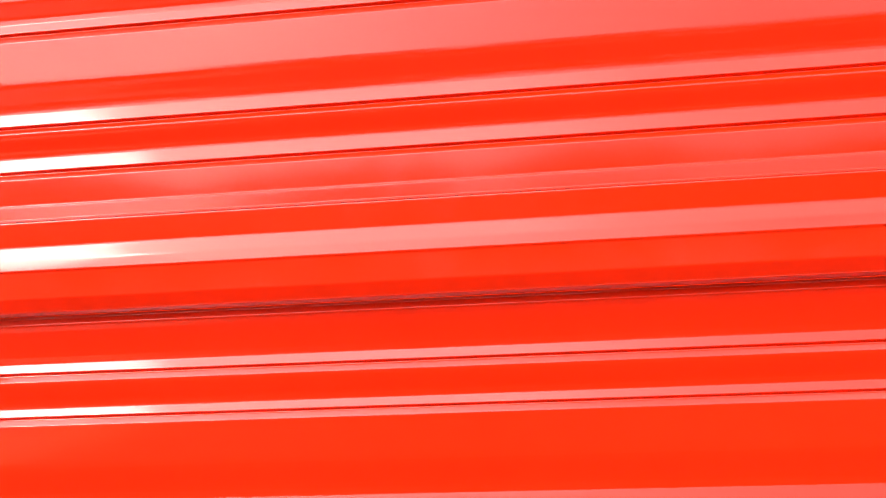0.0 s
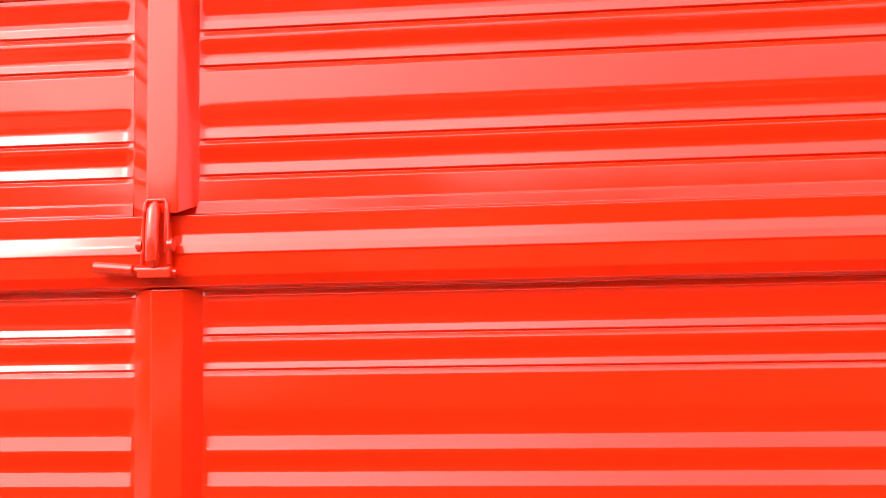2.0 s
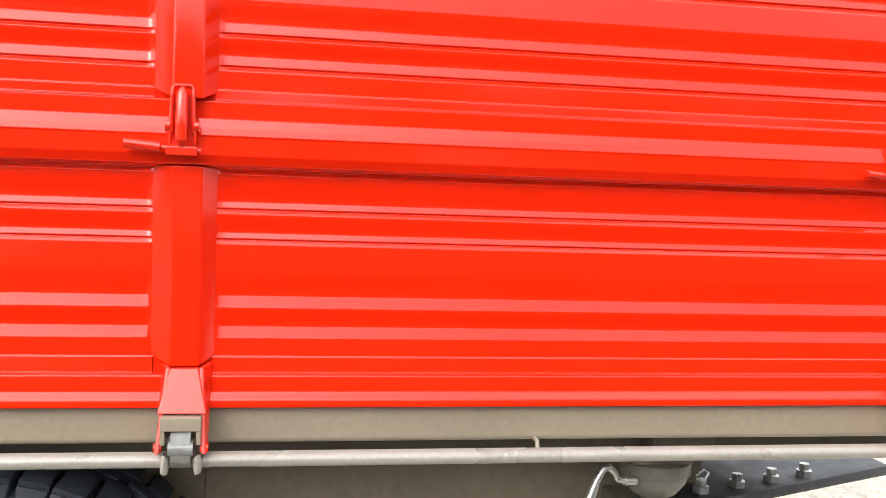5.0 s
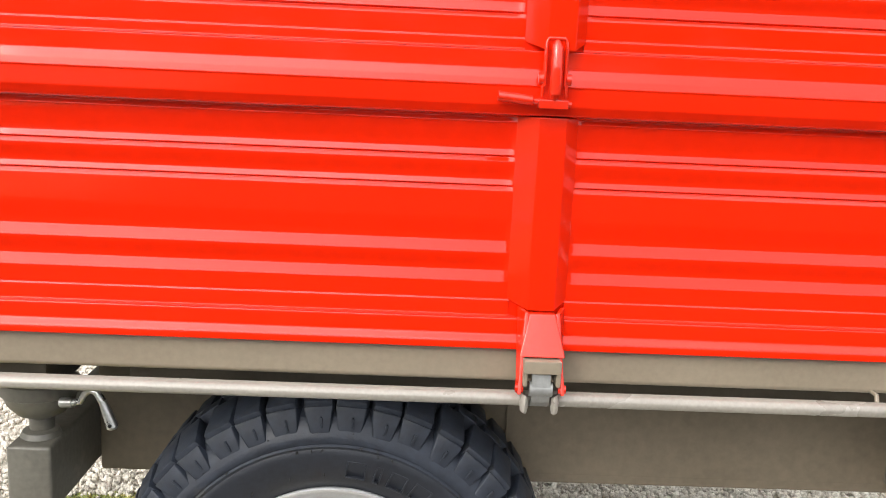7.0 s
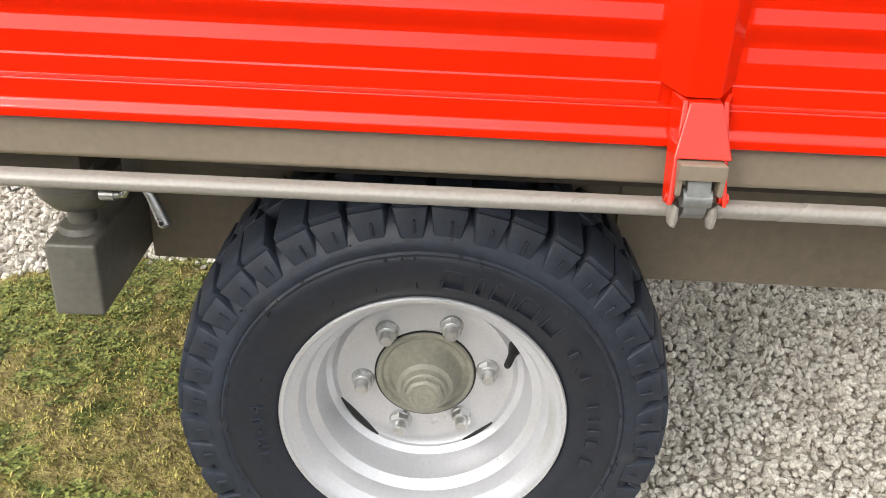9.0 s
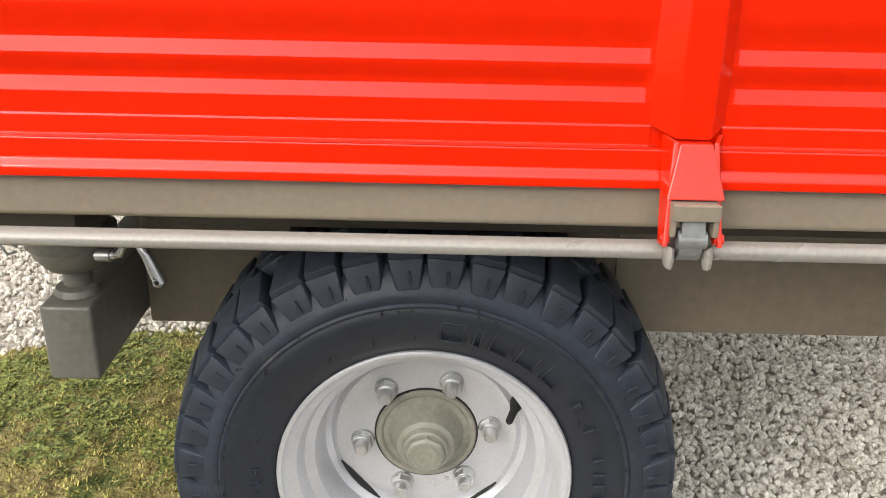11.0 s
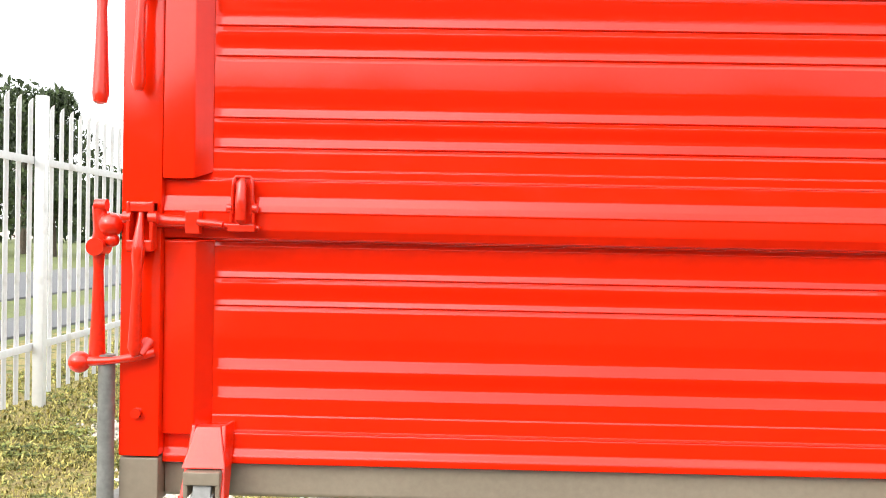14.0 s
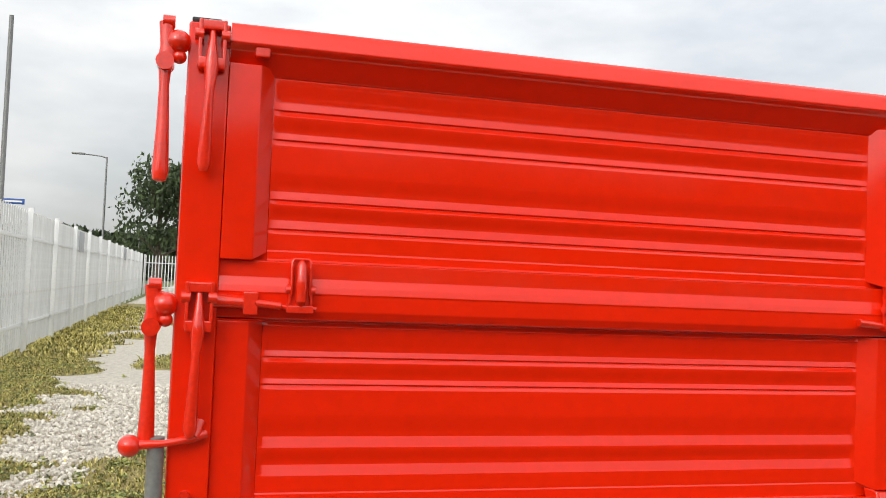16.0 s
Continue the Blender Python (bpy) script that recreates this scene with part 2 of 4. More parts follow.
def tube(points, radii, n=12, bm=None, flat=1.0):
    """A round bar through the points, with a radius at each; flat squeezes it across."""
    b = bmesh.new()
    pts = [Vector(p) for p in points]
    if not isinstance(radii, (list, tuple)):
        radii = [radii] * len(pts)
    rings, side = [], None
    for i, p in enumerate(pts):
        d = (pts[min(i + 1, len(pts) - 1)] - pts[max(i - 1, 0)]).normalized()
        if side is None:
            side = d.orthogonal().normalized() if abs(d.y) > 0.9 else d.cross(Vector((0, 1, 0))).normalized()
        side = (side - d * side.dot(d)).normalized()
        up = d.cross(side)
        rings.append([b.verts.new(p + radii[i] * (side * math.cos(a) + up * flat * math.sin(a))) for a in (2 * math.pi * k / n for k in range(n))])
    for r, s in zip(rings, rings[1:]):
        for k in range(n):
            b.faces.new((r[k], r[(k + 1) % n], s[(k + 1) % n], s[k]))
    b.faces.new(rings[0][::-1])
    b.faces.new(rings[-1])
    return joined(bm, b)


def lathe(profile, n, centre, axis="Y", bm=None, closed=False):
    """Turn (radius, along) points round an axis through centre."""
    b = bmesh.new()
    c = Vector(centre)
    rings = []
    for r, a in profile:
        ring = []
        for k in range(n):
            u, w = r * math.cos(2 * math.pi * k / n), r * math.sin(2 * math.pi * k / n)
            ring.append(b.verts.new(c + Vector((u, a, w) if axis == "Y" else (a, u, w) if axis == "X" else (u, w, a))))
        rings.append(ring)
    pairs = list(zip(rings, rings[1:])) + ([(rings[-1], rings[0])] if closed else [])
    for r, s in pairs:
        for k in range(n):
            b.faces.new((r[k], r[(k + 1) % n], s[(k + 1) % n], s[k]))
    if not closed:
        for r in (rings[0], rings[-1]):
            b.faces.new(r)
    return joined(bm, b)


def ball(centre, r, bm=None, squash=(1, 1, 1)):
    b = bmesh.new()
    bmesh.ops.create_uvsphere(b, u_segments=20, v_segments=12, radius=r, matrix=Matrix.Translation(centre) @ Matrix.Diagonal((*squash, 1)))
    return joined(bm, b)


def rounded(points, r, n=4):
    """A polyline whose inner corners are rounded off."""
    out = [points[0]]
    for a, p, c in zip(points, points[1:], points[2:]):
        a, p, c = Vector(a), Vector(p), Vector(c)
        k = min(r, (a - p).length * 0.45, (c - p).length * 0.45)
        s, e = p + (a - p).normalized() * k, p + (c - p).normalized() * k
        for i in range(n + 1):
            t = i / n
            out.append(tuple((1 - t) ** 2 * s + 2 * t * (1 - t) * p + t * t * e))
    return out + [points[-1]]


def empty(name, label, category, group=""):
    return tagged(new(name), label, category, group)


# ---- ground ----
def fence_x(y):
    return -3.55 - 0.018 * y


def grassy(x, y):
    """How much turf covers the gravel, 0 to 1."""
    n = noise.fractal(Vector((x * 1.1, y * 1.1, 3.1)), 1.0, 2.0, 4)
    near = 1.25 - math.hypot((x + 0.86) / 0.74, (y - 0.42) / 0.72) + 0.42 * n
    strip = 1.0 - (x - fence_x(y)) / 1.4 + 0.6 * n
    patch = 1.6 * noise.noise(Vector((x * 0.75, y * 0.42, 7.7))) + 0.5 * n - 0.26 if y > 2.6 and x < -0.3 else -1.0
    g = max(near, strip if y > 1.5 else -1.0, patch)
    return max(0.0, min(1.0, g * 3))


bm = bmesh.new()
bmesh.ops.create_grid(bm, x_segments=40, y_segments=40, size=1500)
ground = part("ground", bm, GRAVEL)
tagged(ground, "pale crushed stone yard reaching to the horizon", "ground", kind="structure")


def turf_height(x, y):
    g = grassy(x, y)
    return -0.02 + 0.034 * g + 0.006 * noise.noise(Vector((x * 9, y * 9, 0))) + 0.014 * g * noise.noise(Vector((x * 24, y * 24, 2)))


def patchwork(name, x0, x1, y0, y1, step, mat, label):
    nx, ny = int((x1 - x0) / step), int((y1 - y0) / step)
    vs, fs = [], []
    for j in range(ny + 1):
        for i in range(nx + 1):
            x, y = x0 + i * step, y0 + j * step
            vs.append((x, y, turf_height(x, y)))
    for j in range(ny):
        for i in range(nx):
            q = (j * (nx + 1) + i, j * (nx + 1) + i + 1, (j + 1) * (nx + 1) + i + 1, (j + 1) * (nx + 1) + i)
            if max(vs[k][2] for k in q) > -0.012:
                fs.append(q)
    me = bpy.data.meshes.new(name)
    me.from_pydata(vs, [], fs)
    me.materials.append(mat)
    me.polygons.foreach_set("use_smooth", [True] * len(fs))
    return tagged(new(name, me), label, "grass", kind="stuff")


patchwork("turf", -2.4, 0.3, -0.4, 1.8, 0.018, TURF, "low mossy turf between the gravel under the trailer")
patchwork("turf", -5.4, -0.2, 1.83, 34, 0.075, TURF, "patchy worn grass on the gravel along the fence")


def scatter(name, count, areas, mat, label, category, shape, keep):
    """Many small pieces in one mesh."""
    rng = random.Random(len(name) * 7 + sum(count))
    vs, fs = [], []
    for (x0, x1, y0, y1, size), share in zip(areas, count):
        for _ in range(share):
            x, y = rng.uniform(x0, x1), rng.uniform(y0, y1)
            if keep(x, y, rng):
                shape(vs, fs, x, y, size * rng.uniform(0.6, 1.35), rng)
    me = bpy.data.meshes.new(name)
    me.from_pydata(vs, [], fs)
    me.materials.append(mat)
    return tagged(new(name, me), label, category, kind="stuff")


PHI = (1 + 5 ** 0.5) / 2
ICO_V = [Vector(v).normalized() for v in ((-1, PHI, 0), (1, PHI, 0), (-1, -PHI, 0), (1, -PHI, 0), (0, -1, PHI), (0, 1, PHI), (0, -1, -PHI), (0, 1, -PHI), (PHI, 0, -1), (PHI, 0, 1), (-PHI, 0, -1), (-PHI, 0, 1))]
ICO_F = ((0, 11, 5), (0, 5, 1), (0, 1, 7), (0, 7, 10), (0, 10, 11), (1, 5, 9), (5, 11, 4), (11, 10, 2), (10, 7, 6), (7, 1, 8), (3, 9, 4), (3, 4, 2), (3, 2, 6), (3, 6, 8), (3, 8, 9), (4, 9, 5), (2, 4, 11), (6, 2, 10), (8, 6, 7), (9, 8, 1))


def stone(vs, fs, x, y, size, rng):
    n = len(vs)
    turn = Euler((rng.uniform(0, 6), rng.uniform(0, 6), rng.uniform(0, 6))).to_matrix()
    sx, sy, sz = size * rng.uniform(0.7, 1.2), size * rng.uniform(0.6, 1.0), size * rng.uniform(0.45, 0.8)
    for v in ICO_V:
        k = rng.uniform(0.8, 1.15)
        p = turn @ Vector((v.x * sx * k, v.y * sy * k, v.z * sz * k))
        vs.append((x + p.x / 2, y + p.y / 2, 0.004 + size * 0.22 + p.z / 2))
    fs.extend(tuple(n + i for i in f) for f in ICO_F)


def blade(vs, fs, x, y, size, rng):
    n = len(vs)
    a, lean = rng.uniform(0, 6.28), rng.uniform(0.2, 1.1)
    w = size * rng.uniform(0.07, 0.2)
    dx, dy = math.cos(a), math.sin(a)
    h = size * rng.uniform(0.4, 1.0)
    clump = noise.noise(Vector((x * 24, y * 24, 2)))
    h *= 1 + 0.8 * clump
    z = max(0.0, turf_height(x, y)) - 0.001
    for t, k in ((0, 0.7), (0.5, 1.0), (1.0, 0.12)):
        r = h * lean * t * t
        px, py, pz = x + dx * r, y + dy * r, z + h * t * (1 - 0.3 * lean * t)
        vs.append((px - dy * w * k, py + dx * w * k, pz))
        vs.append((px + dy * w * k, py - dx * w * k, pz))
    fs.append((n, n + 1, n + 3, n + 2))
    fs.append((n + 2, n + 3, n + 5, n + 4))


scatter("gravel", (18000, 12000, 17000, 9000), ((0.0, 1.5, 0.2, 1.9, 0.0195), (-2.5, -0.9, 0.4, 2.8, 0.018), (-3.9, 1.6, 1.0, 4.2, 0.022), (-4.0, -0.8, 4.0, 9.0, 0.038)),
        STONE, "loose pale grey crushed stones", "gravel", stone, lambda x, y, r: grassy(x, y) < 0.55 + 0.3 * r.random())
scatter("grass", (90000, 40000, 80000, 30000), ((-1.95, 0.1, -0.2, 1.35, 0.0105), (-4.2, -1.2, 1.5, 4.0, 0.022), (-4.4, -0.6, 3.0, 12.0, 0.032), (-5.0, -1.0, 12.0, 30.0, 0.08)),
        BLADE, "short dry yellow grass and weeds", "grass", blade, lambda x, y, r: grassy(x, y) > 0.35 + 0.5 * r.random())



def weedy(x, y):
    """Where small leafy weeds have taken over the dry moss."""
    return noise.fractal(Vector((x * 5.5, y * 5.5, 9.4)), 1.0, 2.0, 4) + 0.25 * noise.noise(Vector((x * 1.7, y * 1.7, 1.2)))


def rosette(vs, fs, x, y, size, rng):
    """A few small round leaves round one stem."""
    z = max(0.0, turf_height(x, y)) + size * rng.uniform(0.05, 0.5)
    a0 = rng.uniform(0, 6.28)
    for k in range(4):
        n = len(vs)
        a = a0 + k * 1.57 + rng.uniform(-0.4, 0.4)
        dx, dy, up = math.cos(a), math.sin(a), rng.uniform(-0.1, 0.6)
        w = rng.uniform(0.28, 0.42)
        for r, side, lift in ((0.05, 0, 0), (0.55, -w, 0.5), (1.0, 0, 0.75), (0.55, w, 0.5)):
            vs.append((x + size * (dx * r - dy * side), y + size * (dy * r + dx * side), z + size * up * lift))
        fs.append((n, n + 1, n + 2, n + 3))


scatter("weeds", (42000, 9000, 16000), ((-1.95, 0.1, -0.2, 1.35, 0.0095), (-4.2, -1.2, 1.5, 4.0, 0.018), (-4.4, -0.6, 3.0, 12.0, 0.03)),
        WEED, "small-leaved green weeds in patches on the moss", "weeds", rosette, lambda x, y, r: grassy(x, y) > 0.3 + 0.4 * r.random() and weedy(x, y) > -0.02 + 0.3 * r.random())

bm = bmesh.new()
bmesh.ops.create_grid(bm, x_segments=4, y_segments=20, size=1, matrix=Matrix.Translation((-27.0, 60, 0.012)) @ Matrix.Diagonal((23.0, 120, 1, 1)))
verge = part("verge", bm, VERGE)
tagged(verge, "mown grass verge beyond the fence beside the road", "grass", kind="structure")
road = part("road", box(-12.4, -8.2, -60, 180, -0.2, 0.05, 0.02), ASPHALT)
tagged(road, "grey asphalt road beyond the white fence", "road", kind="structure")
# Unseen ground, added dark to keep reflections and bounce on the boards low.
tarmac = part("pavement", box(-60, 60, -30, -0.55, -0.2, 0.004, 0.0), UNSEEN_APRON)
tagged(tarmac, "unseen dark apron on the open side, added to darken reflections in the red boards", "pavement", kind="structure")
footpath = part("pavement", box(-6.6, -5.6, -60, 180, -0.2, 0.045, 0.02), ASPHALT)
tagged(footpath, "narrow grey footpath on the verge beyond the fence", "pavement", kind="structure")

# ---- the trailer ----
trailer = empty("tipping_trailer", "bright red tipping trailer body on a khaki chassis", "trailer")
MID = 0.046            # middle of the body along its length
X_REAR, X_FRONT = -1.25, 1.342
Y_FAR = 1.78           # outer face of the far side
UP = -0.014            # how far the upper boards stand out past the lower ones
OUT, IN = -0.005, -0.0006

# outer profiles of the boards, from the top down: (across, height)
def grooved(top, grooves, foot):
    """From the top: each groove is (start, slope start, seam, slope end, split); then the foot."""
    p = list(top)
    for a, c, seam, e, split in grooves:
        hi = min(a + 0.016, p[-1][1] - 0.001)
        lo = c + 0.001
        for k in range(9):
            t = k / 8
            p.append((OUT + (IN - OUT) * t * t * (3 - 2 * t), hi + (lo - hi) * t))
        p.append((IN, c - 0.0015))
        if split:
            p += [(OUT + 0.0010, seam + 0.0018), (OUT + 0.0042, seam - 0.0004), (OUT + 0.0040, seam - 0.0014), (OUT, e)]
        else:
            p += [(OUT + 0.0008, e + 0.003), (OUT, e)]
    return p + foot


LOWER = grooved([(-0.0038, 1.2068), (-0.0038, 1.2042), (OUT - 0.0007, 1.1982), (OUT, 1.1965)],
                ((1.180, 1.160, 1.148, 1.141, True), (1.131, 1.115, 1.104, 1.097, True), (1.043, 1.023, 1.012, 1.004, False), (0.996, 0.978, 0.967, 0.959, False)),
                [(OUT, 0.9330), (OUT - 0.0016, 0.9312), (OUT - 0.0028, 0.9092), (OUT - 0.0060, 0.9075), (OUT - 0.011, 0.907)])
UPPER = grooved([(OUT, 1.592)],
                ((1.575, 1.556, 1.541, 1.533, True), (1.522, 1.507, 1.494, 1.486, True), (1.430, 1.414, 1.398, 1.392, True), (1.384, 1.368, 1.3515, 1.345, True)),
                [(OUT, 1.3185), (OUT - 0.0018, 1.3165), (OUT - 0.0020, 1.3040), (OUT - 0.0050, 1.3018), (OUT - 0.011, 1.301)])


def sheet(profile, x0, x1, shift, seed):
    """A pressed sheet whose grooves run out before its ends; slightly uneven, as real sheet is."""
    pts = rounded(profile, 0.0007, 3)
    xs = [x0, x0 + 0.003, x0 + 0.006, x0 + 0.009, x0 + 0.013, x0 + 0.018]
    n = int((x1 - x0) / 0.035)
    xs += [x0 + 0.018 + (x1 - x0 - 0.036) * i / n for i in range(1, n)] + [2 * (x0 + x1) / 2 - x for x in reversed(xs)]
    b = bmesh.new()
    rows = []
    for x in xs:
        e = min(x - x0, x1 - x) / 0.012
        a = 1.0 if e >= 1 else e * e * (3 - 2 * e)
        row = []
        for y, z in pts:
            deep = max(0.0, y - OUT) * (1 - a)
            wave = 0.0011 * noise.noise(Vector((x * 1.5, z * 6, seed))) + 0.0005 * noise.noise(Vector((x * 5, z * 16, seed + 4)))
            row.append(b.verts.new((x, y - deep + shift + wave * min(1, e / 3), z)))
        rows.append(row)
    for r, s in zip(rows, rows[1:]):
        for k in range(len(pts) - 1):
            b.faces.new((r[k], s[k], s[k + 1], r[k + 1]))
    back = [[b.verts.new((x, 0.03 + shift, z)) for z in (pts[0][1], pts[-1][1])] for x in (x0, x1)]
    b.faces.new((back[0][0], back[0][1], back[1][1], back[1][0]))
    b.faces.new([r[0] for r in rows] + [back[1][0], back[0][0]])
    b.faces.new([r[-1] for r in rows] + [back[1][1], back[0][1]])
    b.faces.new(rows[0] + [back[0][1], back[0][0]])
    b.faces.new(rows[-1] + [back[1][1], back[1][0]])
    return b


def rail(section, x0, x1, r=0.003, wavy=0.0006):
    """A closed (across, height) section drawn along the body."""
    pts = rounded(section + [section[0], section[1]], r, 3)[1:-1]
    b = bmesh.new()
    n = 40
    rows = []
    for i in range(n + 1):
        x = x0 + (x1 - x0) * i / n
        w = wavy * noise.noise(Vector((x * 1.7, section[0][1] * 5, 2.2)))
        rows.append([b.verts.new((x, y + w, z)) for y, z in pts])
    for p, q in zip(rows, rows[1:]):
        for k in range(len(pts)):
            b.faces.new((p[k], q[k], q[(k + 1) % len(pts)], p[(k + 1) % len(pts)]))
    b.faces.new(rows[0])
    b.faces.new(rows[-1])
    return b


def hat_post(xb0, xb1, xf0, xf1, z0, z1, y, depth, drop):
    """A pressed post: wide at the sheet, narrow at its face, closed and slanted at the foot."""
    f = y - depth
    return solid(((xb0, y, z0 + drop), (xb1, y, z0 + drop), (xb1, y, z1), (xb0, y, z1),
                  (xf0, f, z0), (xf1, f, z0), (xf1, f, z1), (xf0, f, z1)), 0.0022)


BAYS = ((-1.115, 0.004), (0.088, 1.207))
SIDE_X0, SIDE_X1 = -1.1866, 1.2786
lower_board = part("lower_side_board", rail([(-0.0165, 0.9068), (-0.0175, 0.881), (-0.0245, 0.8720), (-0.0255, 0.860), (0.03, 0.860), (0.03, 0.9068)], SIDE_X0, SIDE_X1), RED, trailer)
upper_board = part("upper_side_board", rail([(-0.030, 1.3008), (-0.0295, 1.2748), (-0.0340, 1.2620), (-0.0362, 1.2515), (-0.0348, 1.2495), (-0.0342, 1.2240), (-0.0270, 1.2104), (-0.0110, 1.2074), (0.016, 1.2074), (0.016, 1.3008)], SIDE_X0, SIDE_X1, 0.0018), RED, trailer)
for i, (x0, x1) in enumerate(BAYS):
    part("corrugated_sheet", sheet(LOWER, x0, x1, 0.0, 1.3 + i), RED, lower_board, sharp=60)
    part("corrugated_sheet", sheet(UPPER, x0, x1, UP, 5.3 + i), RED, upper_board, sharp=60)
part("top_rail", rail([(-0.044, 1.668), (-0.049, 1.662), (-0.058, 1.634), (-0.046, 1.626), (-0.020, 1.592), (0.03, 1.592), (0.03, 1.668)], SIDE_X0, SIDE_X1, 0.004), RED, upper_board)
for x0, x1 in ((0.0044, 0.0876), (-1.183, -1.1154), (1.2074, 1.275)):
    part("backing_strip", box(x0, x1, OUT + 0.0006, 0.029, 0.9075, 1.2005, 0), RED, lower_board)
    part("backing_strip", box(x0, x1, UP + OUT + 0.0006, 0.015, 1.3015, 1.5915, 0), RED, upper_board)
part("post", hat_post(0.0, 0.092, 0.031, 0.071, 0.921, 1.208, OUT + 0.001, 0.021, 0.013), RED, lower_board)
part("post", hat_post(0.003, 0.092, 0.033, 0.073, 1.301, 1.604, UP + OUT + 0.001, 0.027, 0.012), RED, upper_board)
for xa, xb, xc in ((-1.1868, -1.115, -1.138), (1.2788, 1.207, 1.230)):
    def corner_post(z0, z1, y):
        f = y - 0.024
        return solid(((xa, y + 0.03, z0), (xb, y, z0 + 0.012), (xb, y, z1), (xa, y + 0.03, z1), (xa, f, z0), (xc, f, z0), (xc, f, z1), (xa, f, z1)), 0.002)
    part("post", corner_post(0.905, 1.206, OUT), RED, lower_board)
    part("post", corner_post(1.301, 1.606, UP + OUT), RED, upper_board)


def hinge(x):
    """The yoke on the board, and the eye and pin on the chassis."""
    y0, y1 = -0.036, -0.062
    b = solid(((x - 0.036, -0.02, 0.862), (x + 0.036, -0.02, 0.862), (x + 0.021, -0.012, 0.919), (x - 0.021, -0.012, 0.919),
               (x - 0.034, y1, 0.860), (x + 0.034, y1, 0.860), (x + 0.019, y0, 0.920), (x - 0.019, y0, 0.920)), 0.002)
    h = part("hinge_yoke", b, RED_WORN, lower_board, "red welded hinge yoke")
    for s in (-1, 1):
        c = solid(((x + s * 0.036, -0.012, 0.925), (x + s * 0.030, -0.012, 0.925), (x + s * 0.029, -0.045, 0.800), (x + s * 0.035, -0.045, 0.800),
                   (x + s * 0.026, -0.034, 0.921), (x + s * 0.020, -0.034, 0.921), (x + s * 0.029, -0.072, 0.806), (x + s * 0.035, -0.072, 0.806)), 0.0015)
        c = tube(((x + s * 0.026, -0.060, 0.812), (x + s * 0.0375, -0.060, 0.812)), 0.0065, 14, c)
        part("hinge_cheek", c, RED_WORN, lower_board, "red hinge cheek with its pin")
    return h


def hinge_eye(x):
    b = box(x - 0.028, x + 0.028, -0.072, -0.012, 0.848, 0.858, 0.004, 3)
    for s in (-1, 1):
        b = box(x + s * 0.021, x + s * 0.028, -0.072, -0.012, 0.818, 0.852, 0.002, 2, b)
    b = box(x - 0.028, x + 0.028, -0.074, -0.069, 0.838, 0.858, 0.002, 2, b)
    e = part("hinge_bracket", b, KHAKI, trailer, "light khaki folded hinge bracket")
    b = rail([(-0.050, 0.848), (-0.066, 0.838), (-0.072, 0.815), (-0.065, 0.793), (-0.053, 0.781), (-0.047, 0.786), (-0.056, 0.797), (-0.062, 0.815), (-0.057, 0.831), (-0.045, 0.841)], x - 0.0135, x + 0.0135, 0.003, 0)
    b = tube(((x - 0.017, -0.062, 0.812), (x + 0.017, -0.062, 0.812)), 0.011, 16, b)
    part("hinge_tongue", b, TONGUE, e, "bare grey steel tongue")
    for s in (-1, 1):
        b = tube(((x + s * 0.019, -0.056, 0.797), (x + s * 0.021, -0.058, 0.787), (x + s * 0.022, -0.058, 0.778)), [0.013, 0.0155, 0.012], 16, None, 0.9)
        for v in b.verts:
            v.co.x = x + s * 0.024 + (v.co.x - x - s * 0.024) * 0.42
            v.co.z = 0.786 + (v.co.z - 0.786) * 1.25
        part("retaining_lug", b, KHAKI_RAIL, e)


for hx in (0.053, -1.112, 1.204):
    hinge(hx)
    hinge_eye(hx)


